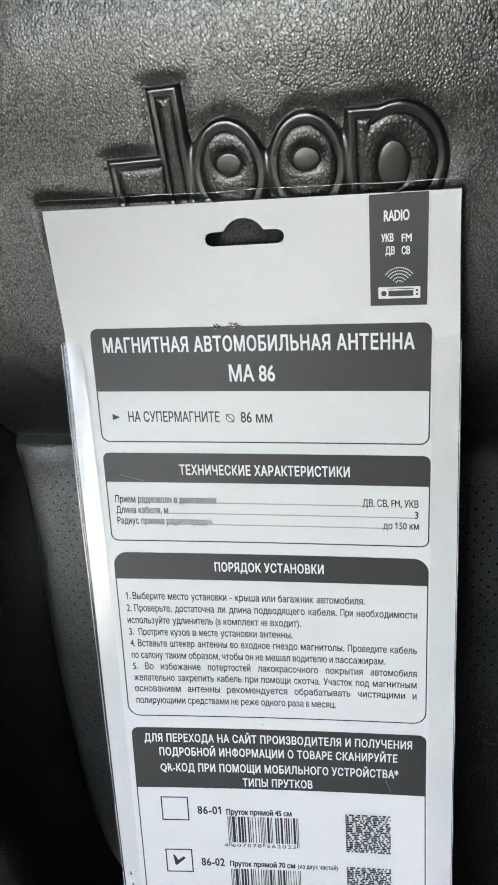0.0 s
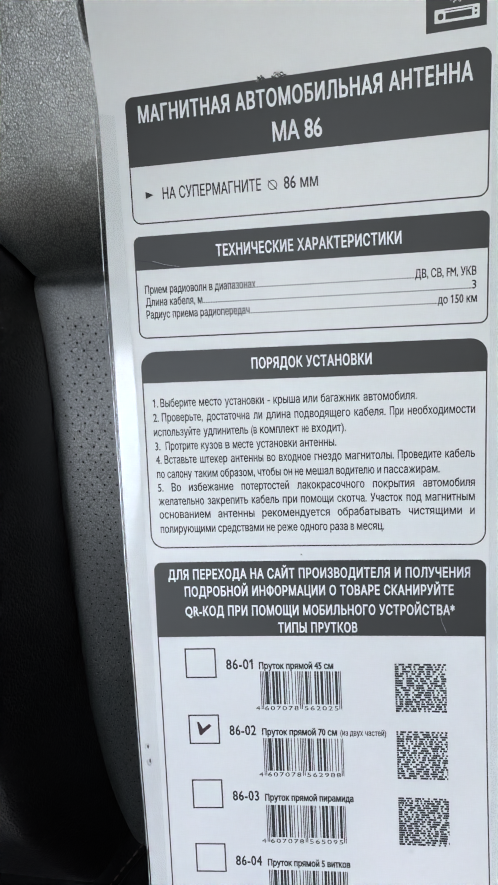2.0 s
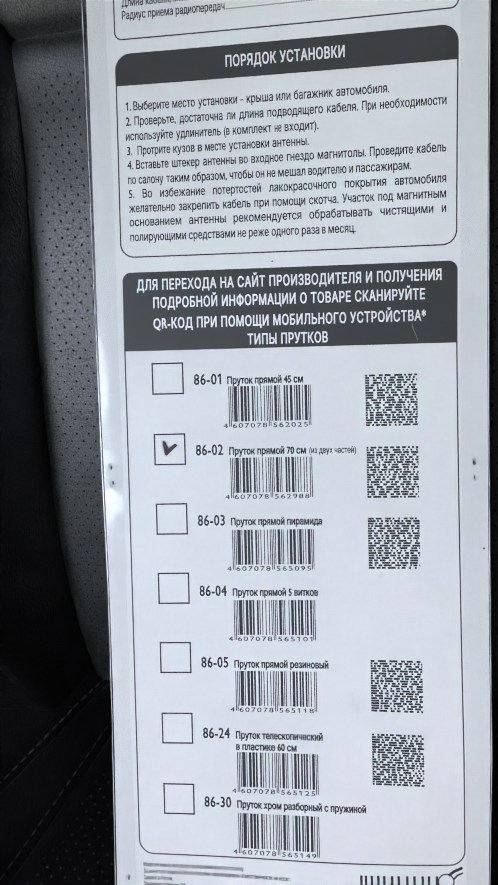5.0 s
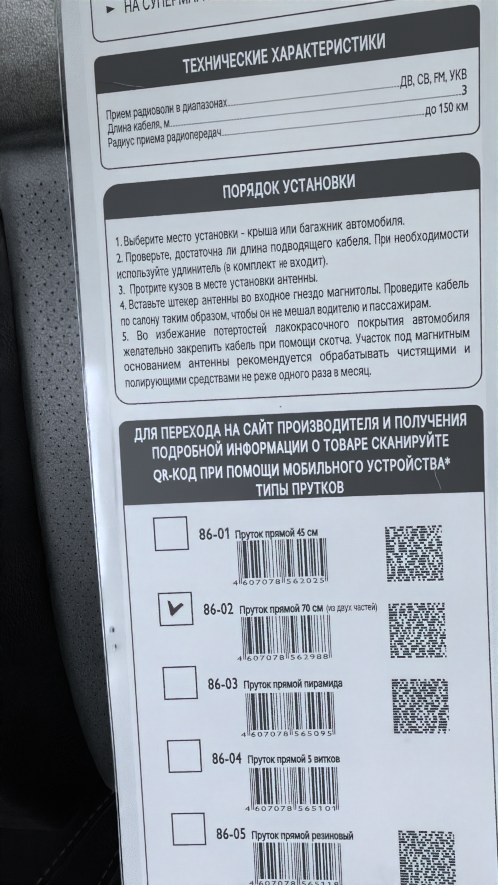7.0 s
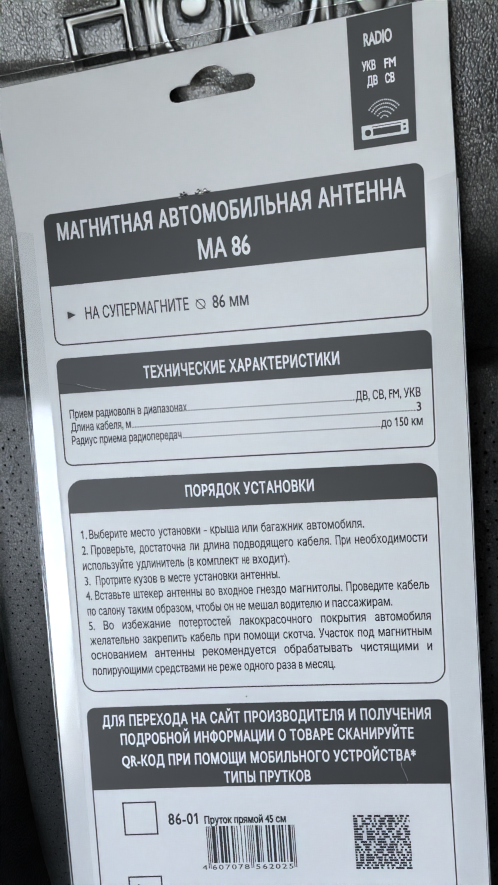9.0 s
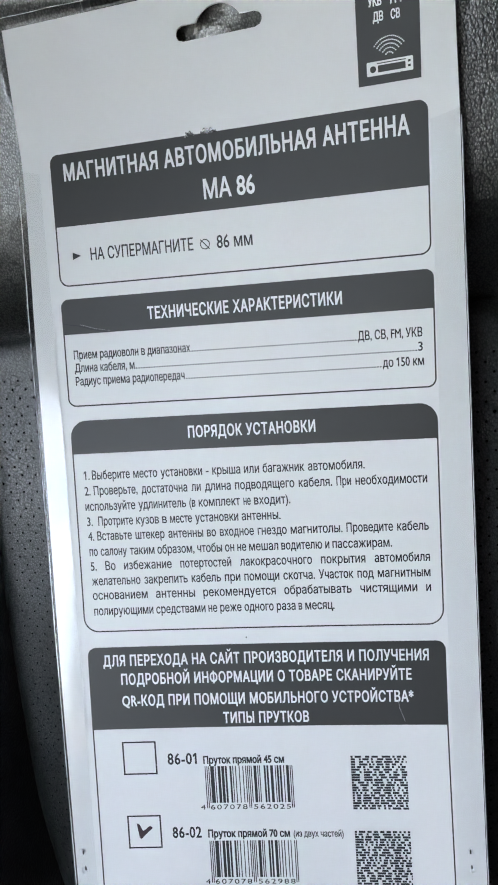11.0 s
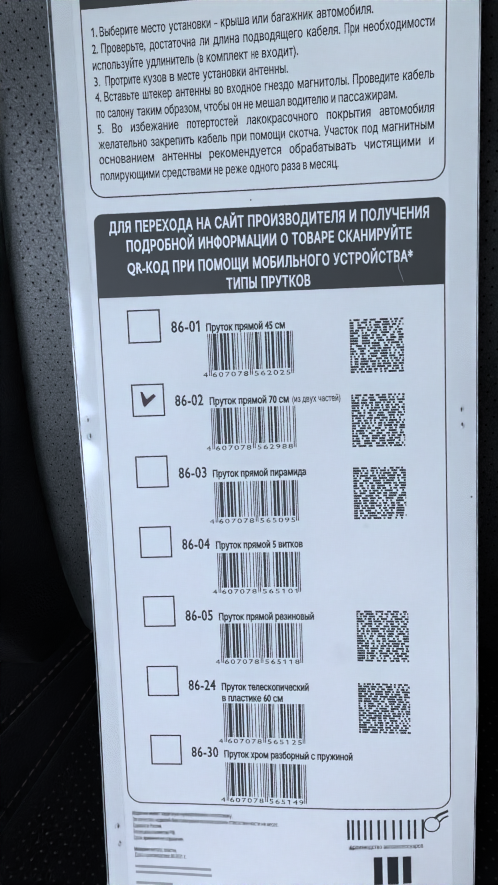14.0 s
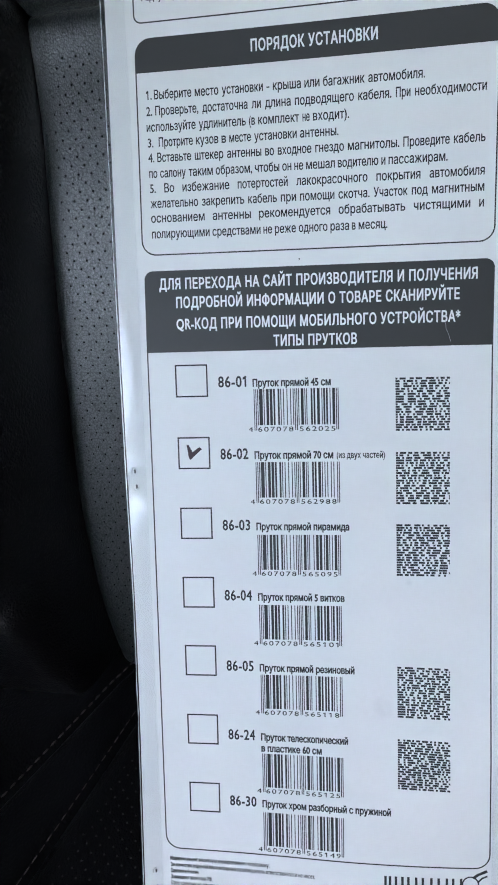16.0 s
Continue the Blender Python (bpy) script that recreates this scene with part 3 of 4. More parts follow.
def card_mesh():
    """White board with the hang hole cut through, built of patches round the hole."""
    verts, faces = [], []
    us, ue, vs, ve = 36.0, 66.0, 183.0, 196.5

    def top(u):
        return TOP_V + 0.001 - 0.0167 * (u + 0.0117)

    def patch(fn, nx, ny):
        vv, ff = grid(fn, (0, 1), (0, 1), nx, ny)
        k = len(verts)
        verts.extend(vv)
        faces.extend(tuple(i + k for i in f) for f in ff)

    def flat(u, v):
        return (u, v, card_w(u, v))

    def block(ua, ub, va, vb, nx, ny):
        def fn(s, t):
            v0 = va(0) if callable(va) else va
            vm = v0 + 0.0 if callable(vb) else v0
            v = v0
            a = ua(v) if callable(ua) else ua
            b = ub(v) if callable(ub) else ub
            u = a + (b - a) * s
            hi = vb(u) if callable(vb) else vb
            v = v0 + (hi - v0) * t
            a = ua(v) if callable(ua) else ua
            b = ub(v) if callable(ub) else ub
            u = a + (b - a) * s
            return flat(u, v)
        patch(fn, nx, ny)
    block(card_left, card_right, BOTTOM_V, vs / 1000, 30, 96)
    block(card_left, us / 1000, vs / 1000, ve / 1000, 12, 4)
    block(ue / 1000, card_right, vs / 1000, ve / 1000, 12, 4)
    block(card_left, card_right, ve / 1000, top, 30, 2)
    n = 96
    inner = slot_outline(n)
    cx, cy = 51.1, 189.6
    outer = []
    for i in range(n):
        a = 2 * math.pi * i / n
        c, s = math.cos(a), math.sin(a)
        k = min((ue - cx) / c if c > 1e-6 else 1e9, (us - cx) / c if c < -1e-6 else 1e9, (ve - cy) / s if s > 1e-6 else 1e9, (vs - cy) / s if s < -1e-6 else 1e9)
        outer.append((cx + k * c, cy + k * s))
    k = len(verts)
    for r in range(5):
        f = r / 4
        for (ix, iy), (ox, oy) in zip(inner, outer):
            verts.append(flat((ix + (ox - ix) * f) / 1000, (iy + (oy - iy) * f) / 1000))
    for r in range(4):
        for i in range(n):
            j = (i + 1) % n
            faces.append((k + r * n + i, k + (r + 1) * n + i, k + (r + 1) * n + j, k + r * n + j))
    # corners of the rectangle that the rays do not reach
    for px, py in ((us, vs), (ue, vs), (ue, ve), (us, ve)):
        b = len(verts)
        verts.append(flat(px / 1000, py / 1000))
        turn = math.atan2(py - cy, px - cx) % (2 * math.pi) / (2 * math.pi) * n
        p, q = int(turn) % n, (int(turn) + 1) % n
        faces.append((k + 4 * n + p, b, k + 4 * n + q))
    # the underside, half a millimetre behind, and the cut edges
    n_front = len(verts)
    verts.extend([(x, y, z - 0.0005) for x, y, z in verts])
    faces.extend([tuple(i + n_front for i in reversed(f)) for f in faces[:]])
    rims = [[flat(card_left(v), v) for v in np.linspace(TOP_V + 0.001, BOTTOM_V, 90)], [flat(card_right(v), v) for v in np.linspace(BOTTOM_V, 0.1984, 90)],
            [flat(u, top(u)) for u in np.linspace(0.1081, -0.0117, 40)], [flat(u, BOTTOM_V) for u in np.linspace(card_left(BOTTOM_V), card_right(BOTTOM_V), 40)],
            [flat(x / 1000, y / 1000) for x, y in inner + inner[:1]]]
    n_flat = len(verts)
    for rim in rims:
        k = len(verts)
        verts.extend(rim)
        verts.extend([(x, y, z - 0.0005) for x, y, z in rim])
        m = len(rim)
        faces.extend([(k + i, k + m + i, k + m + i + 1, k + i + 1) for i in range(m - 1)])
    # weld the patches and the rims where they meet
    index, welded, to = {}, [], []
    for x, y, z in verts:
        key = (round(x, 6), round(y, 6), round(z, 6))
        if key not in index:
            index[key] = len(welded)
            welded.append((x, y, z))
        to.append(index[key])
    back = {to[i] for i in range(n_front, n_flat)}
    verts, faces = welded, [f for f in (tuple(dict.fromkeys(to[i] for i in f)) for f in faces) if len(f) > 2]
    ob = mesh_object("card", verts, faces, BOARD, package, "white coated cardboard, slightly bowed")
    normals = []
    for i, (x, y, z) in enumerate(verts):
        e = 0.0005
        nn = Vector((-(card_w(x + e, y) - card_w(x - e, y)) / (2 * e), -(card_w(x, y + e) - card_w(x, y - e)) / (2 * e), 1.0)).normalized()
        normals.append(-nn if i in back else nn)
    ob.data.normals_split_custom_set_from_vertices(normals)
    return ob


card = card_mesh()


# printing
def sheet(name, x0, x1, y0, y1, mat, lift, round_top=0.0, round_bottom=0.0, parent=None, nx=34, label=""):
    """A printed block with rounded corners, following the card."""
    ny = max(2, int((y1 - y0) / 2.0))

    def inset(y):
        k = 0.0
        if round_top and y > y1 - round_top:
            q = (y - (y1 - round_top)) / round_top
            k = round_top * (1 - math.sqrt(max(0.0, 1 - q * q)))
        if round_bottom and y < y0 + round_bottom:
            q = ((y0 + round_bottom) - y) / round_bottom
            k = round_bottom * (1 - math.sqrt(max(0.0, 1 - q * q)))
        return k
    ys = sorted(set([y0 + (y1 - y0) * j / ny for j in range(ny + 1)] + [y1 - round_top * (1 - math.cos(a * math.pi / 16)) for a in range(9)] + [y0 + round_bottom * (1 - math.cos(a * math.pi / 16)) for a in range(9)]))
    verts, faces = [], []
    for y in ys:
        k = inset(y)
        for i in range(nx + 1):
            verts.append(on_card(x0 + k + (x1 - x0 - 2 * k) * i / nx, y, lift))
    for j in range(len(ys) - 1):
        for i in range(nx):
            q = j * (nx + 1) + i
            faces.append((q, q + 1, q + nx + 2, q + nx + 1))
    return mesh_object(name, verts, faces, mat, parent or package, label)


def stroke(name, path, width, mat, lift, closed=False, parent=None, label="", step=3.0):
    """A printed line of even width along points in artwork millimetres."""
    pts = []
    loop = list(path) + ([path[0]] if closed else [])
    for (ax, ay), (bx, by) in zip(loop, loop[1:]):
        n = max(1, int(math.hypot(bx - ax, by - ay) / step))
        pts += [(ax + (bx - ax) * i / n, ay + (by - ay) * i / n) for i in range(n)]
    if not closed:
        pts.append(loop[-1])
    verts, faces, n = [], [], len(pts)
    for i, (x, y) in enumerate(pts):
        p = pts[i - 1] if (i or closed) else pts[0]
        q = pts[(i + 1) % n] if (i < n - 1 or closed) else pts[-1]
        d1 = Vector((x - p[0], y - p[1]))
        d2 = Vector((q[0] - x, q[1] - y))
        d1 = d1.normalized() if d1.length > 1e-9 else d2.normalized()
        d2 = d2.normalized() if d2.length > 1e-9 else d1
        m = (d1 + d2).normalized()
        k = width / 2 / max(0.5, m.dot(d1))
        verts += [on_card(x - m.y * k, y + m.x * k, lift), on_card(x + m.y * k, y - m.x * k, lift)]
    for i in range(n if closed else n - 1):
        j = (i + 1) % n
        faces.append((2 * i + 1, 2 * j + 1, 2 * j, 2 * i))
    return mesh_object(name, verts, faces, mat, parent or package, label)


def rounded(x0, x1, y0, y1, r_top, r_bottom, seg=7):
    out = []
    for cx, cy, r, a0 in ((x1 - r_top, y1 - r_top, r_top, 0), (x0 + r_top, y1 - r_top, r_top, 90), (x0 + r_bottom, y0 + r_bottom, r_bottom, 180), (x1 - r_bottom, y0 + r_bottom, r_bottom, 270)):
        for i in range(seg + 1):
            a = radians(a0 + 90 * i / seg)
            out.append((cx + r * math.cos(a), cy + r * math.sin(a)))
    return out


TYPE = bpy.data.curves.new("type", "FONT")
TYPE.resolution_u, TYPE.fill_mode = 3, "NONE"
TYPE_OB = new("type", TYPE)


def outlines(body, word=1.0, letter=1.0):
    """Points of a line of type and the point that follows each on its outline."""
    TYPE.body, TYPE.space_word, TYPE.space_character = body, word, letter
    me = bpy.data.meshes.new_from_object(TYPE_OB.evaluated_get(bpy.context.evaluated_depsgraph_get()))
    pts = np.array([(v.co.x, v.co.y) for v in me.vertices])
    edges = np.array([tuple(e.vertices) for e in me.edges])
    bpy.data.meshes.remove(me)
    return flagged(pts, edges) if "1" in body else (pts, edges)


def flagged(pts, edges):
    """The numeral one is a bare bar in this face: give it the flag of the printed one."""
    parts, links = [], []
    for loop in loops_of(len(pts), edges):
        p = pts[loop]
        (xa, ya), (xb, yb) = p.min(0), p.max(0)
        if len(loop) == 4 and 0.67 < yb - ya < 0.69 and xb - xa < 0.11:
            p = np.array([(xa, ya), (xb, ya), (xb, yb), (xa + 0.01, yb), (xa - 0.15, yb - 0.11), (xa - 0.15, yb - 0.22), (xa, yb - 0.13)])
        k, n = sum(len(q) for q in parts), len(p)
        parts.append(p)
        links += [(k + i, k + (i + 1) % n) for i in range(n)]
    return np.concatenate(parts), np.array(links)


def loops_of(n, edges):
    near = [[] for _ in range(n)]
    for a, b in edges:
        near[a].append(b)
        near[b].append(a)
    seen, loops = set(), []
    for i in range(n):
        if i in seen or len(near[i]) != 2:
            continue
        loop, prev, cur = [], -1, i
        while cur not in seen:
            seen.add(cur)
            loop.append(cur)
            nxt = [q for q in near[cur] if q != prev]
            prev, cur = cur, (nxt[0] if nxt else i)
        loops.append(loop)
    return loops


def odd_inside(q, pts, edges):
    """Even-odd test of points q against the outlines."""
    ax, ay = pts[edges[:, 0], 0], pts[edges[:, 0], 1]
    bx, by = pts[edges[:, 1], 0], pts[edges[:, 1], 1]
    hits = np.zeros(len(q), int)
    for i in range(0, len(q), 400):
        x, y = q[i:i + 400, 0:1], q[i:i + 400, 1:2]
        cross = (ay > y) != (by > y)
        at = ax + (y - ay) / np.where(by == ay, 1e-12, by - ay) * (bx - ax)
        hits[i:i + 400] = (cross & (x < at)).sum(1)
    return hits % 2 == 1


def winding(q, pts, ends):
    """How often the directed outlines go round each point of q."""
    ax, ay = pts[ends[:, 0]].T
    bx, by = pts[ends[:, 1]].T
    turns = np.zeros(len(q), int)
    for i in range(0, len(q), 400):
        x, y = q[i:i + 400, 0:1], q[i:i + 400, 1:2]
        side = (bx - ax) * (y - ay) - (x - ax) * (by - ay)
        turns[i:i + 400] = ((ay <= y) & (by > y) & (side > 0)).sum(1) - ((ay > y) & (by <= y) & (side < 0)).sum(1)
    return turns


def filled(pts, edges, grow):
    """Outlines moved outward by grow and filled, counters left open."""
    out = pts.copy()
    for loop in loops_of(len(pts), edges):
        p = pts[loop]
        nxt, prv = np.roll(p, -1, 0), np.roll(p, 1, 0)
        d1, d2 = p - prv, nxt - p
        d1 /= np.maximum(np.linalg.norm(d1, axis=1, keepdims=True), 1e-12)
        d2 /= np.maximum(np.linalg.norm(d2, axis=1, keepdims=True), 1e-12)
        n1, n2 = np.stack([d1[:, 1], -d1[:, 0]], 1), np.stack([d2[:, 1], -d2[:, 0]], 1)
        m = n1 + n2
        m /= np.maximum(np.linalg.norm(m, axis=1, keepdims=True), 1e-9)
        m /= np.maximum((m * n1).sum(1, keepdims=True), 0.6)
        mids = p * 0.53 + nxt * 0.47
        side = 1.0 if odd_inside(mids + n2 * 0.004, pts, edges).mean() < 0.5 else -1.0
        out[loop] = p + m * side * grow
    pts2, _, tris, *_ = geometry.delaunay_2d_cdt([Vector(q) for q in out], [tuple(int(i) for i in e) for e in edges], [], 1, 1e-6)
    pts2 = np.array([(q.x, q.y) for q in pts2])
    mids = np.array([pts2[list(t)].mean(0) for t in tris])
    rings = loops_of(len(pts), edges)
    turns = [np.array([(r[q], r[(q + 1) % len(r)]) for q in range(len(r))]) for r in rings]
    boxes = [(pts[r].min(0), pts[r].max(0)) for r in rings]
    counters = {i: [] for i in range(len(rings))}
    for i, turn in enumerate(turns):
        along = np.concatenate([pts[turn[:, 0]] * (1 - f) + pts[turn[:, 1]] * f for f in (0.03, 0.25, 0.5, 0.75)])
        for j in range(len(rings)):
            if j != i and (boxes[j][0] <= boxes[i][0]).all() and (boxes[j][1] >= boxes[i][1]).all() and odd_inside(along, pts, turns[j]).all():
                counters[j].append(i)
    depth = [sum(i in c for c in counters.values()) for i in range(len(rings))]
    ends = []
    for i, turn in enumerate(turns):
        x, y = pts[turn[:, 0]].T
        x2, y2 = pts[turn[:, 1]].T
        left = (x * y2 - x2 * y).sum() > 0
        ends.append(turn if left == (depth[i] % 2 == 0) else turn[:, ::-1])
    ends = np.concatenate(ends)
    keep = winding(mids, out, ends) > 0
    return pts2, [tuple(t) for t, k in zip(tris, keep) if k]


CAP = 0.728


def text(body, x0, x1, y, cap, mat=BLACK_INK, weight=0.045, lift=INK1, name="printed_text", parent=None, label="", letter=1.0):
    """One printed line from x0 to x1 with its baseline at y, its strokes thickened by weight millimetres a side."""
    pts, edges = outlines(body, 1.0, letter)
    sx = (x1 - x0 - 2 * weight) / np.ptp(pts[:, 0])
    pts[:, 0] = x0 + weight + (pts[:, 0] - pts[:, 0].min()) * sx
    pts[:, 1] *= cap / CAP
    pts, tris = filled(pts, edges, weight)
    verts = [on_card(q[0], y + q[1], lift) for q in pts]
    return mesh_object(name, verts, tris, mat, parent or package, label, smooth=False)


def set_line(body, starts, gap, y, cap, weight=0.045):
    """A justified line: each word begins at its own place and ends a gap before the next."""
    verts, faces = [], []
    for word, xa, xb in zip(body.split(), starts, starts[1:]):
        last = xb == starts[-1]
        pts, edges = outlines(word)
        span = cap / CAP * 0.72 if word[0].isdigit() else (xb - xa - (0 if last else gap) - 2 * weight) / np.ptp(pts[:, 0])
        pts[:, 0] = xa + weight + (pts[:, 0] - pts[:, 0].min()) * span
        pts[:, 1] *= cap / CAP
        pts, tris = filled(pts, edges, weight)
        k = len(verts)
        verts += [on_card(q[0], y + q[1], INK1) for q in pts]
        faces += [tuple(k + i for i in t) for t in tris]
    return mesh_object("printed_text", verts, faces, BLACK_INK, package, smooth=False)


# top corner block: band names and a radio
radio = sheet("corner_block", 85.6, 100.5, 169.9, 198.4, GREY_INK, INK1, nx=8, label="dark grey printed block with band names")
text("RADIO", 89.3, 95.8, 191.8, 2.7, BOARD, 0.09, INK2, parent=radio)
for word, xa, xb, yy in (("УКВ", 88.6, 91.8, 186.65), ("FM", 93.8, 96.4, 186.5), ("ДВ", 89.6, 92.1, 183.4), ("СВ", 93.8, 96.0, 183.3)):
    text(word, xa, xb, yy, 2.0, BOARD, 0.07, INK2, parent=radio)
for r, dots in ((1.0, 5), (1.9, 8), (2.8, 12), (3.6, 15), (4.4, 18)):
    for i in range(dots):
        a = radians(38 + 104 * i / (dots - 1))
        cx, cy = 93.2 + r * math.cos(a), 175.5 + r * math.sin(a)
        sheet("signal_dot", cx - 0.16, cx + 0.16, cy - 0.16, cy + 0.16, BOARD, INK2, 0.15, 0.15, radio, 2)
device = sheet("radio_icon", 87.7, 98.7, 171.8, 174.9, BOARD, INK2, 0.3, 0.3, radio, 8)
sheet("dial", 88.5, 89.9, 172.5, 173.9, GREY_INK, 0.0004, 0.6, 0.6, radio, 4)
sheet("display", 90.4, 96.9, 172.4, 173.9, GREY_INK, 0.0004, 0, 0, radio, 6)
sheet("display_line", 90.2, 97.0, 174.25, 174.45, GREY_INK, 0.0004, 0, 0, radio, 6)
sheet("button", 97.5, 98.1, 173.6, 174.1, GREY_INK, 0.0004, 0, 0, radio, 2)
sheet("button", 97.5, 98.1, 172.6, 173.1, GREY_INK, 0.0004, 0, 0, radio, 2)


def framed(x0, x1, y0, y1, y_head, r_top, r_bottom, label):
    stroke("frame_line", rounded(x0, x1, y0, y1, r_top, r_bottom), 0.40, GREY_INK, INK1 * 0.5, True)
    return sheet("heading_bar", x0, x1, y_head, y1, GREY_INK, INK1, r_top, 0.0, label=label)


head = framed(0.0, 101.7, 129.2, 164.9, 145.5, 2.2, 2.6, "dark grey heading bar with white words")
text("МАГНИТНАЯ АВТОМОБИЛЬНАЯ АНТЕННА", 3.8, 97.4, 157.8, 4.5, BOARD, 0.13, INK2, parent=head, letter=1.1)
text("МА 86", 43.6, 57.6, 148.6, 5.0, BOARD, 0.11, INK2, parent=head)
text("НА СУПЕРМАГНИТЕ", 9.7, 39.5, 135.75, 3.35)
ring = [(42.8 + 1.25 * math.cos(i * math.pi / 12), 137.0 + 1.25 * math.sin(i * math.pi / 12)) for i in range(24)]
stroke("diameter_sign", ring, 0.26, BLACK_INK, INK1, True, step=1.0)
stroke("diameter_sign", [(41.6, 138.3), (44.0, 135.7)], 0.26, BLACK_INK, INK1)
text("86 мм", 46.1, 55.9, 135.65, 3.5)
mesh_object("arrow_mark", [on_card(x, y, INK1) for x, y in ((4.4, 138.3), (4.4, 136.3), (6.9, 137.2))], [(0, 1, 2)], BLACK_INK, package)

head = framed(-0.2, 102.1, 95.3, 125.3, 115.6, 2.0, 2.2, "dark grey heading bar with white words")
text("ТЕХНИЧЕСКИЕ ХАРАКТЕРИСТИКИ", 25.0, 78.7, 118.4, 3.3, BOARD, 0.095, INK2, parent=head, letter=1.1)
for left, xb, right, xr0, xr1, yy in (("Прием радиоволн в диапазонах", 36.4, "ДВ, СВ, FM, УКВ", 82.3, 99.0, 108.6), ("Длина кабеля, м", 20.0, "3", 97.8, 99.0, 104.9), ("Радиус приема радиопередач", 34.2, "до 150 км", 88.5, 99.2, 101.15)):
    text(left, 2.3, xb, yy, 2.45)
    text(right, xr0, xr1, yy, 2.45)
    n = int((xr0 - xb - 0.6) / 0.74)
    text("." * n, xb + 0.3, xr0 - 0.3, yy, 2.2, weight=0.02, name="dotted_leader")

head = framed(-0.2, 102.1, 29.4, 90.85, 81.5, 4.6, 4.2, "dark grey heading bar with white words")
text("ПОРЯДОК УСТАНОВКИ", 34.0, 69.7, 84.82, 3.2, BOARD, 0.095, INK2, parent=head, letter=1.1)
# each step of the instructions: its words, where they begin and the last one ends, the gap between words, the baseline
STEPS = (
    ("1. Выберите место установки – крыша или багажник автомобиля.", (2.6, 5.0, 17.2, 25.2, 38.2, 40.1, 49.1, 54.4, 67.0, 82.5), 1.0, 74.0),
    ("2. Проверьте, достаточна ли длина подводящего кабеля. При необходимости", (2.5, 5.2, 19.3, 33.8, 37.7, 46.3, 64.2, 74.6, 79.8, 99.0), 1.2, 69.5),
    ("используйте удлинитель (в комплект не входит).", (2.4, 18.1, 32.9, 35.6, 48.4, 51.4, 61.6), 0.95, 65.0),
    ("3. Протрите кузов в месте установки антенны.", (2.6, 5.9, 17.1, 24.7, 27.0, 34.3, 47.6, 58.6), 0.95, 60.6),
    ("4. Вставьте штекер антенны во входное гнездо магнитолы. Проведите кабель", (2.6, 5.3, 16.6, 26.2, 37.4, 41.1, 51.9, 61.2, 76.7, 90.5, 99.0), 1.1, 56.3),
    ("по салону таким образом, чтобы он не мешал водителю и пассажирам.", (2.7, 6.0, 14.6, 22.7, 34.3, 42.3, 45.8, 49.2, 58.3, 70.6, 72.6, 88.9), 0.85, 51.8),
    ("5. Во избежание потертостей лакокрасочного покрытия автомобиля", (2.8, 7.1, 12.6, 29.1, 46.3, 69.2, 84.0, 99.0), 2.5, 47.5),
    ("желательно закрепить кабель при помощи скотча. Участок под магнитным", (2.8, 18.3, 32.1, 41.7, 47.3, 58.4, 68.4, 79.1, 84.7, 99.0), 1.15, 43.15),
    ("основанием антенны рекомендуется обрабатывать чистящими и", (2.8, 21.4, 35.2, 58.4, 79.7, 97.7, 99.0), 2.4, 38.9),
    ("полирующими средствами не реже одного раза в месяц.", (2.9, 21.2, 36.4, 39.8, 46.8, 56.0, 62.2, 64.1, 72.3), 0.85, 34.3),
)
for body, starts, gap, yy in STEPS:
    set_line(body, starts, gap, yy, 2.62)

head = framed(0.3, 102.2, -160.2, 24.45, 0.2, 2.4, 4.6, "dark grey heading bar with white words")
text("ДЛЯ ПЕРЕХОДА НА САЙТ ПРОИЗВОДИТЕЛЯ И ПОЛУЧЕНИЯ", 4.6, 97.7, 19.12, 3.2, BOARD, 0.095, INK2, parent=head, letter=1.1)
text("ПОДРОБНОЙ ИНФОРМАЦИИ О ТОВАРЕ СКАНИРУЙТЕ", 9.6, 92.8, 13.52, 3.2, BOARD, 0.095, INK2, parent=head, letter=1.1)
text("QR-КОД ПРИ ПОМОЩИ МОБИЛЬНОГО УСТРОЙСТВА*", 9.5, 93.1, 7.12, 3.2, BOARD, 0.095, INK2, parent=head, letter=1.1)
text("ТИПЫ ПРУТКОВ", 38.8, 63.5, 1.42, 3.2, BOARD, 0.095, INK2, parent=head, letter=1.1)

# the seven rod types: box, number, name, striped code
L_CODES = ("0001101", "0011001", "0010011", "0111101", "0100011", "0110001", "0101111", "0111011", "0110111", "0001011")
PARITY = "LGLLGG"


def stripes(digits):
    out = "101"
    for d, p in zip(digits[1:7], PARITY):
        l = L_CODES[int(d)]
        out += l if p == "L" else "".join("1" if c == "0" else "0" for c in l)[::-1]
    out += "01010"
    for d in digits[7:]:
        out += "".join("1" if c == "0" else "0" for c in L_CODES[int(d)])
    return out + "101"


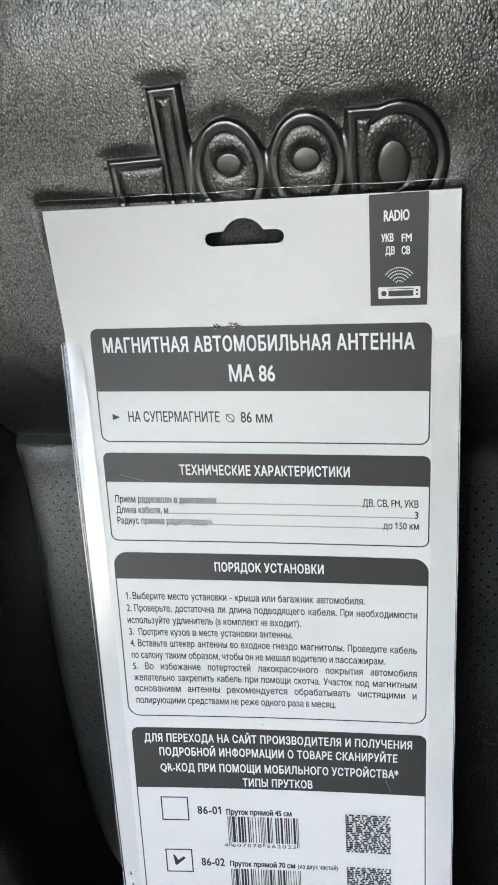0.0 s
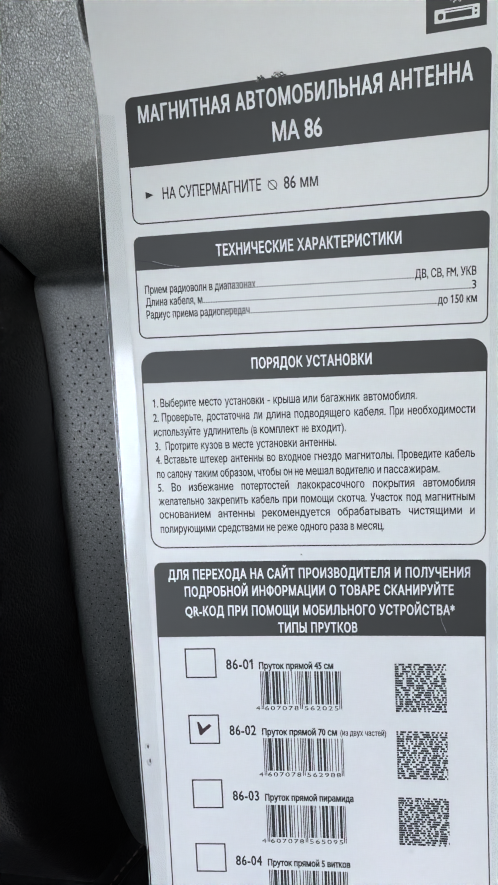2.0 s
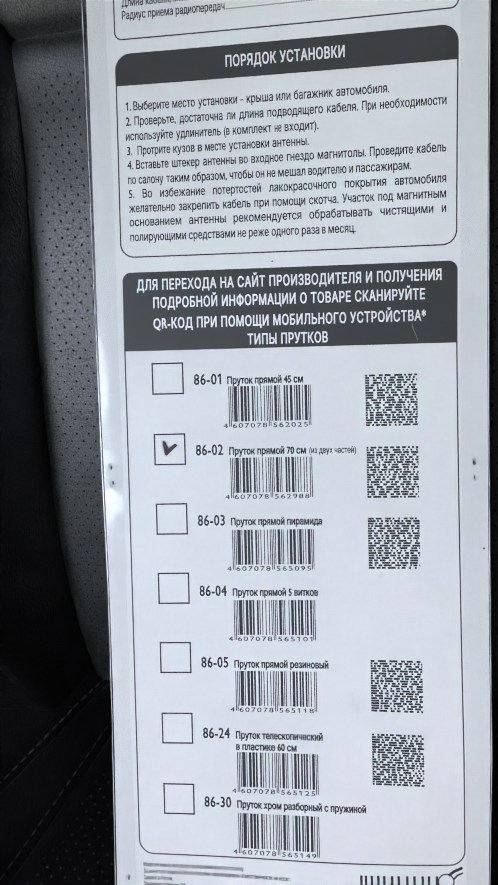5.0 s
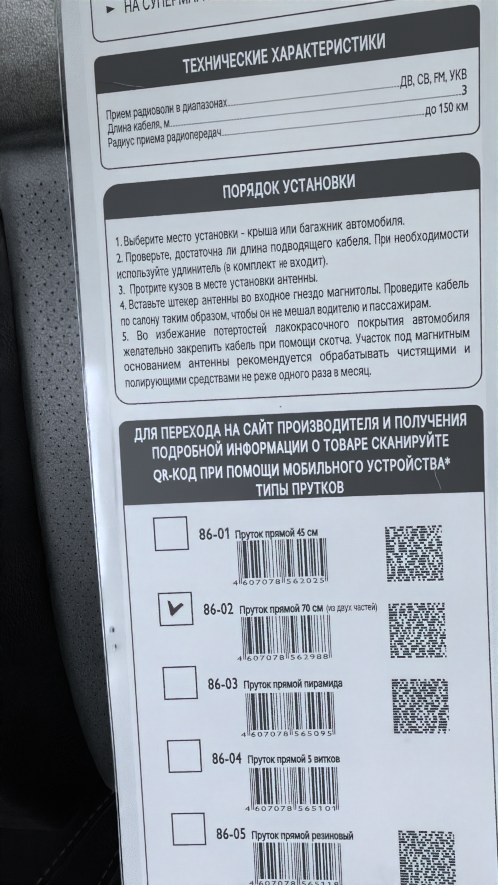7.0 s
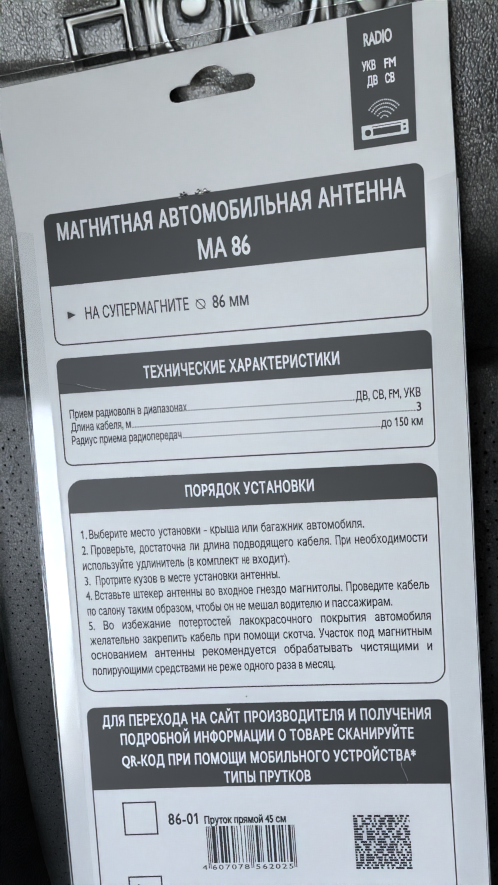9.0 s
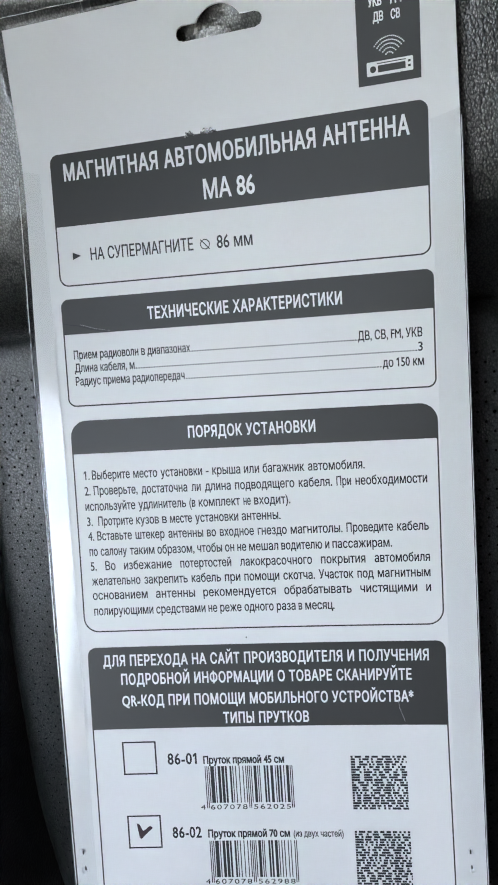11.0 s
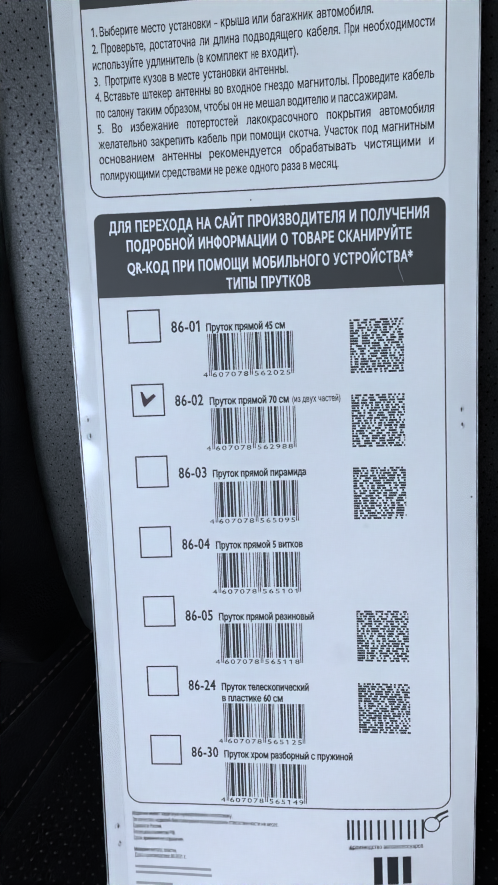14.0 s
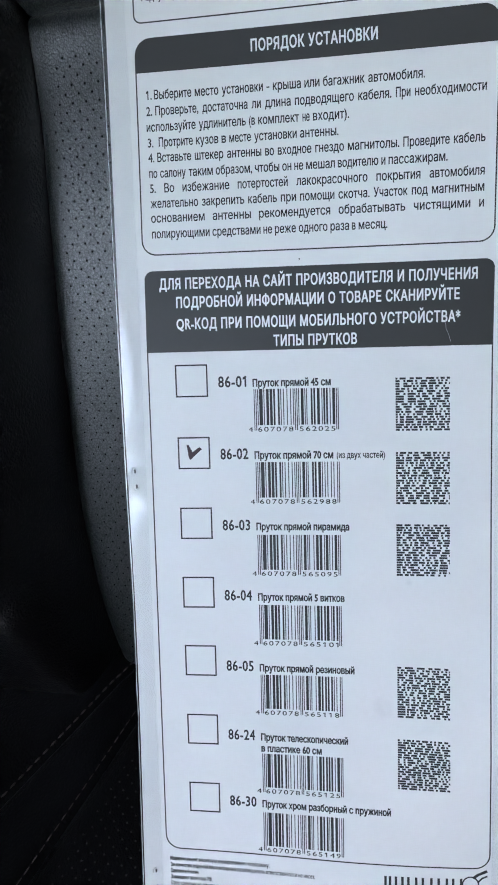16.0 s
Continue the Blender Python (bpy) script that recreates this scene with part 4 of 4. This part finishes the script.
def stripe_code(digits, x0, x1, y1):
    verts, faces = [], []
    bits = stripes(digits)
    mod = (x1 - x0) / len(bits)
    i = 0
    while i < len(bits):
        if bits[i] == "0":
            i += 1
            continue
        j = i
        while j < len(bits) and bits[j] == "1":
            j += 1
        guard = i < 3 or i > 91 or 44 < i < 50
        y0 = y1 - (12.6 if guard else 11.0)
        xa, xb = x0 + i * mod, x0 + j * mod
        for s in range(4):
            k = len(verts)
            ya, yb = y1 + (y0 - y1) * s / 4, y1 + (y0 - y1) * (s + 1) / 4
            verts += [on_card(x, y, INK1) for x, y in ((xa, yb), (xb, yb), (xb, ya), (xa, ya))]
            faces.append((k, k + 1, k + 2, k + 3))
        i = j
    code = tagged(mesh_object("striped_code", verts, faces, BLACK_INK, package, smooth=False), kind="stuff")
    text(digits[0], x0 - 1.8, x0 - 0.45, y1 - 12.95, 1.5, weight=0.02, name="digit_line", parent=code)
    for part, m0, m1 in ((digits[1:7], 4.0, 44.0), (digits[7:], 51.0, 91.0)):
        text(part, x0 + m0 * mod, x0 + m1 * mod, y1 - 12.95, 1.5, weight=0.02, name="digit_line", parent=code, letter=1.25)
    return code


def bar_square(x0, x1, y0, y1):
    """A printed square of plain short bars in rows."""
    rng, verts, faces, rows = random.Random(int(-10 * y0)), [], [], 21
    pitch = (y1 - y0) / rows
    for r in range(rows):
        x, ya = x0, y0 + r * pitch
        while x < x1 - 0.3:
            xe = min(x1, x + rng.choice((0.6, 0.6, 1.2, 1.2, 1.8, 2.4)))
            k = len(verts)
            verts += [on_card(p, q, INK1) for p, q in ((x, ya), (xe, ya), (xe, ya + 0.8 * pitch), (x, ya + 0.8 * pitch))]
            faces.append((k, k + 1, k + 2, k + 3))
            x = xe + rng.choice((0.4, 0.6, 0.6, 1.1))
    return tagged(mesh_object("bar_square", verts, faces, BLACK_INK, package, "printed square of plain dark bars", smooth=False), kind="stuff")


RODS = (
    ("86-01", "Пруток прямой 45 см", 55.6, "4607078562025", -3.7, -10.7, -11.5, True),
    ("86-02", "Пруток прямой 70 см", 56.0, "4607078562988", -25.9, -32.8, -33.85, True),
    ("86-03", "Пруток прямой пирамида", 60.5, "4607078565095", -47.9, -55.0, -56.5, True),
    ("86-04", "Пруток прямой 5 витков", 58.8, "4607078565101", -69.9, -77.3, -78.7, False),
    ("86-05", "Пруток прямой резиновый", 61.6, "4607078565118", -92.0, -100.0, -101.1, True),
    ("86-24", "Пруток телескопический", 59.4, "4607078565125", -114.6, -122.5, -126.8, True),
    ("86-30", "Пруток хром разборный с пружиной", 72.4, "4607078565149", -137.3, -144.4, -146.1, False),
)
for number, kind, xr, digits, yb, yt, yc, square in RODS:
    stroke("tick_box", [(8.75, yb - 9.65), (18.25, yb - 9.65), (18.25, yb - 0.15), (8.75, yb - 0.15)], 0.45, BLACK_INK, INK1, True)
    text(number, 21.65, 30.2, yt, 3.4, weight=0.085, letter=1.1)
    text(kind, 32.1, xr, yt, 2.25, weight=0.095)
    stripe_code(digits, 32.35, 57.85, yc)
    if square:
        bar_square(74.6, 90.3, yb - 21.0, yb - 5.0)
text("(из двух частей)", 57.0, 71.4, -32.8, 2.0)
text("в пластике 60 см", 32.1, 51.2, -126.1, 2.25, weight=0.095)
mesh_object("tick_mark", [on_card(x, y, INK2) for x, y in ((11.3, -28.1), (12.0, -28.3), (13.1, -30.5), (15.2, -28.9), (16.0, -29.6), (13.4, -31.9), (12.4, -32.9), (11.9, -32.3))], [(0, 1, 2, 6, 7), (2, 3, 4, 5, 6)], PEN_INK, package, "tick in dark red-brown pen", smooth=False)

# fold in the film over one heading, reflections painted as lines; below, a scratch
FOLD_SHEEN = ((-0.2, 118.7), (4.5, 117.9), (8.6, 116.6), (13.1, 115.7))
stroke("film_scuff", FOLD_SHEEN, 0.22, BLACK_INK, INK2 * 1.1)
stroke("film_scuff", [(x + 0.6, y + 0.28) for x, y in FOLD_SHEEN[1:]], 0.07, SOFT_INK, INK2 * 1.1)
stroke("film_scuff", [(88.8, 7.8), (89.1, 5.2), (89.9, 3.2), (90.5, 1.3)], 0.1, SOFT_INK, INK2 * 1.1, parent=package)

# specks on the board
for x, y, r in ((46.8, 26.6, 0.22), (109.4, -62.5, 0.3), (60.2, -186.0, 0.25)):
    sheet("speck", x - r, x + r, y - r, y + r, BLACK_INK, INK1, r, r, nx=2)

# small print at the foot
for xa, xb, yy, body in (
        (1.4, 34.0, -164.3, "Изделие имеет защитную нумерованную голограмму."),
        (1.4, 48.6, -166.5, "За качество изделий без голограмм производитель ответственности не несет."),
        (1.4, 10.8, -168.6, "Сделано в России."), (1.4, 15.2, -170.7, "Защищено патентом РФ."),
        (1.4, 17.9, -172.8, "Срок хранения не ограничен."), (1.4, 15.4, -176.7, "Материал: металл, пластик."),
        (1.4, 18.4, -178.7, "Дата производства: 05.2021 г.")):
    text(body, xa, xb, yy, 1.35, weight=0.03)
for xa, xb, yy in ((1.4, 26.4, -182.5), (1.4, 26.6, -184.5), (1.4, 13.5, -188.2), (1.4, 12.0, -190.4)):
    sheet("print_bar", xa, xb, yy, yy + 0.9, SOFT_INK, INK1, nx=10)
for xa in (70.2, 71.6, 73.4, 75.4, 77.2, 79.6, 81.6, 84.2, 86.4, 88.9, 90.8, 93.2):
    sheet("maker_bar", xa, xa + 0.75, -170.0, -163.6, BLACK_INK, INK1, nx=2)
text("производство автоаксессуаров", 71.0, 93.6, -172.9, 1.4, weight=0.025)
stroke("maker_ring", [(96.4 + 2.4 * math.cos(i * math.pi / 12), -165.4 + 2.4 * math.sin(i * math.pi / 12)) for i in range(24)], 0.4, BLACK_INK, INK1, True, step=1.0)
stroke("maker_stroke", [(97.2, -163.5), (98.6, -162.3), (101.4, -161.0)], 0.9, BLACK_INK, INK1)
stroke("maker_stroke", [(98.6, -164.8), (99.9, -163.4), (101.5, -162.7)], 0.55, BLACK_INK, INK1)
for xa, xb in ((78.2, 80.9), (82.4, 85.8), (87.2, 89.8)):
    sheet("conformity_bar", xa, xb, -184.5, -175.6, BLACK_INK, INK1, nx=2)


# clear cover: folded channels along both sides and a lip above the card
def channel(side):
    """A thin strip folded round the card's edge: over the face, round, and under."""
    prof = []
    for i in range(9):
        prof.append(("in", i / 8))
    for i in range(1, 7):
        prof.append(("bend", i / 6))
    for i in range(1, 4):
        prof.append(("back", i / 3))

    def fn(s, t):
        kind, k = prof[int(round(s * (len(prof) - 1)))]
        v0 = 0.1612
        v = v0 + (BOTTOM_V - v0) * t
        edge = film_left(v) - 0.0001 if side < 0 else card_right(v) + 0.0001
        inner = film_inner(v, side)
        wob = sum(0.0007 * math.exp(-((v - c) / 0.007) ** 2) * math.sin((v - c) * 260) for c in (-0.030, -0.043, -0.171))
        wob += 0.0006 * math.exp(-((v + 0.095) / 0.03) ** 2) * noise.noise((v * 70, side * 5.0, 1.0))
        wob += 0.0003 * noise.noise((v * 14, side * 9.0, 3.0)) + 0.00012 * noise.noise((v * 30, side * 3.0, 0.0)) + 0.0001 * noise.noise((v * 110, side * 7.0, 2.0))
        lift_in, lift_out = 0.0005, 0.0007 + wob
        if kind == "in":
            u = inner + (edge - inner) * k
            w = lift_in + (lift_out - lift_in) * k + 0.00005 * math.sin(k * math.pi) * (1 + 2 * noise.noise((v * 60, k, side)))
            v += (k - 0.5) * 0.0016 * (1 - t)
        elif kind == "bend":
            a = math.pi * k
            u = edge + side * 0.0005 * math.sin(a)
            w = -0.0006 + (lift_out + 0.0006) * (0.5 + 0.5 * math.cos(a)) - 0.0012 * (k ** 2)
        else:
            u = edge - side * 0.006 * k
            w = -0.0018
        return (u, v, card_w(min(max(u, -0.012), 0.113), v) + w)
    verts, faces = grid(fn, (0, 1), (0, 1), len(prof) - 1, 180)
    if side > 0:
        faces = [tuple(reversed(f)) for f in faces]
    ob = mesh_object("cover_channel", verts, faces, PLASTIC, cover, "clear glossy folded plastic edge")
    ob.visible_shadow = False
    return ob


cover = new("clear_cover")
cover.parent = package
tagged(cover, "thin clear plastic cover slid over the card")


for side in (-1, 1):
    channel(side)


def lip(s, t):
    u = -0.0117 + 0.1198 * s
    v = 0.1955 + (0.2032 - 0.1955) * t - 0.0205 * (u + 0.0117) * (0.8 + 0.2 * t) + 0.0005 * noise.noise((u * 60, 1, 1)) * t
    return (u, v, card_w(u, v) - 0.0012 + 0.0045 * max(0.0, t - 0.55) + (0.0004 * noise.noise((u * 90, t, 4.0)) + 0.0003 * noise.noise((u * 30, t, 8.0))) * t)


verts, faces = grid(lip, (0, 1), (0, 1), 80, 6)
lip_ob = mesh_object("cover_lip", verts, faces, LIP_PLASTIC, cover, "clear plastic lip above the card")
lip_ob.visible_shadow = False


def edge_thread(path, r, label):
    """The cut edge of the film: a fine thread, painted white for its glint."""
    verts, faces = [], []
    for i, c in enumerate(path):
        for q in range(5):
            a = q * math.tau / 5
            d = Vector((math.cos(a), 0, math.sin(a))) if abs(path[-1][1] - path[0][1]) > 0.1 else Vector((0, math.cos(a), math.sin(a)))
            verts.append(tuple(Vector(c) + Vector((d.x, d.y, 0.5 * d.z)) * r))
    for i in range(len(path) - 1):
        for q in range(5):
            n = (q + 1) % 5
            faces.append((i * 5 + q, i * 5 + n, i * 5 + 5 + n, i * 5 + 5 + q))
    ob = mesh_object("film_edge", verts, faces, FILM_GLINT, cover, label)
    ob.visible_shadow = False
    return ob


edge_thread([lip(i / 80, 1.0) for i in range(81)], 0.00011, "pale cut edge of the clear film")
for side in (-1, 1):
    line = []
    for i in range(181):
        v = 0.1604 + (BOTTOM_V - 0.1604) * i / 180
        u = film_inner(v, side)
        line.append((u, v, card_w(u, v) + 0.0005))
    edge_thread(line, 0.00007, "pale cut edge of the clear film")
    line = []
    for i in range(181):
        v = 0.1604 + (BOTTOM_V - 0.1604) * i / 180
        u = film_left(v) - 0.0003 if side < 0 else card_right(v) + 0.0003
        line.append((u, v, card_w(u, v) + 0.0003 + 0.0002 * noise.noise((v * 90, side, 0))))
    edge_thread(line, 0.00016, "pale folded edge of the clear film")


def staple(x, y, tilt, size):
    """A crumpled wire end pressed into the card: three bent strands in a clump."""
    verts, faces, n = [], [], 10
    for strand in range(3):
        base = len(verts)
        for i in range(n + 1):
            k = i / n
            px = x + math.cos(tilt) * size * (k - 0.5) * (1 - 0.15 * strand)
            py = y + math.sin(tilt) * size * (k - 0.5) + 0.34 * math.sin(k * (6 + 2 * strand) + x + 2.1 * strand) + 0.35 * (strand - 1)
            c = Vector(on_card(px, py, 0.0004 + 0.0007 * math.sin(k * math.pi) * (1 - 0.3 * strand)))
            for q in range(6):
                a = q * math.pi / 3
                verts.append(tuple(c + Vector((0.1 * math.cos(a), math.cos(a), math.sin(a))) * 0.00026))
        for i in range(n):
            for q in range(6):
                r = (q + 1) % 6
                faces.append((base + i * 6 + q, base + i * 6 + r, base + i * 6 + 6 + r, base + i * 6 + 6 + q))
    return mesh_object("staple", verts, faces, STAPLE_M, package, "bright crimped wire staple")


for x, y, tilt, size in ((40.9, 165.1, 0.1, 2.6), (46.2, 165.3, -0.05, 4.2)):
    staple(x, y, tilt, size)


def punch_curl(x, y, turn, r):
    """A little curl where the film was punched: a bent lip, the shade under it painted as a dark patch."""
    verts, faces, n = [], [], 12
    for i in range(n + 1):
        a = turn + radians(205) * i / n
        wide = 0.42 * math.sin(math.pi * (0.12 + 0.8 * i / n))
        for k in (0.0, 0.5, 1.0):
            rr = r * (0.72 + wide * k)
            verts.append(on_card(x + rr * 0.62 * math.cos(a), y + rr * math.sin(a), 0.0009 + 0.0007 * k * k))
    for i in range(n):
        for k in range(2):
            q = i * 3 + k
            faces.append((q, q + 1, q + 4, q + 3))
    ob = mesh_object("punch_curl", verts, faces, FILM_GLINT, cover, "small curl punched up from the film")
    sheet("punch_gap", x - 0.16 * r, x + 0.24 * r, y - 0.62 * r, y + 0.5 * r, GREY_INK, 0.00085, 0.3 * r, 0.3 * r, ob, 2)
    return ob


for x, y, turn, r in ((-4.9, -36.0, 0.3, 1.25), (-4.5, -40.8, 2.6, 1.3), (106.6, -36.2, -0.4, 1.25), (106.8, -40.6, 2.9, 1.1), (-3.3, -167.8, 0.2, 1.3), (-3.0, -173.2, 3.4, 1.0)):
    punch_curl(x, y, turn, r)
stroke("film_fold", [(4.0, -190.9), (9.0, -189.9), (22.0, -189.4), (38.0, -189.9), (56.0, -191.2)], 0.22, SOFT_INK, INK2, parent=cover)

bpy.data.objects.remove(TYPE_OB)
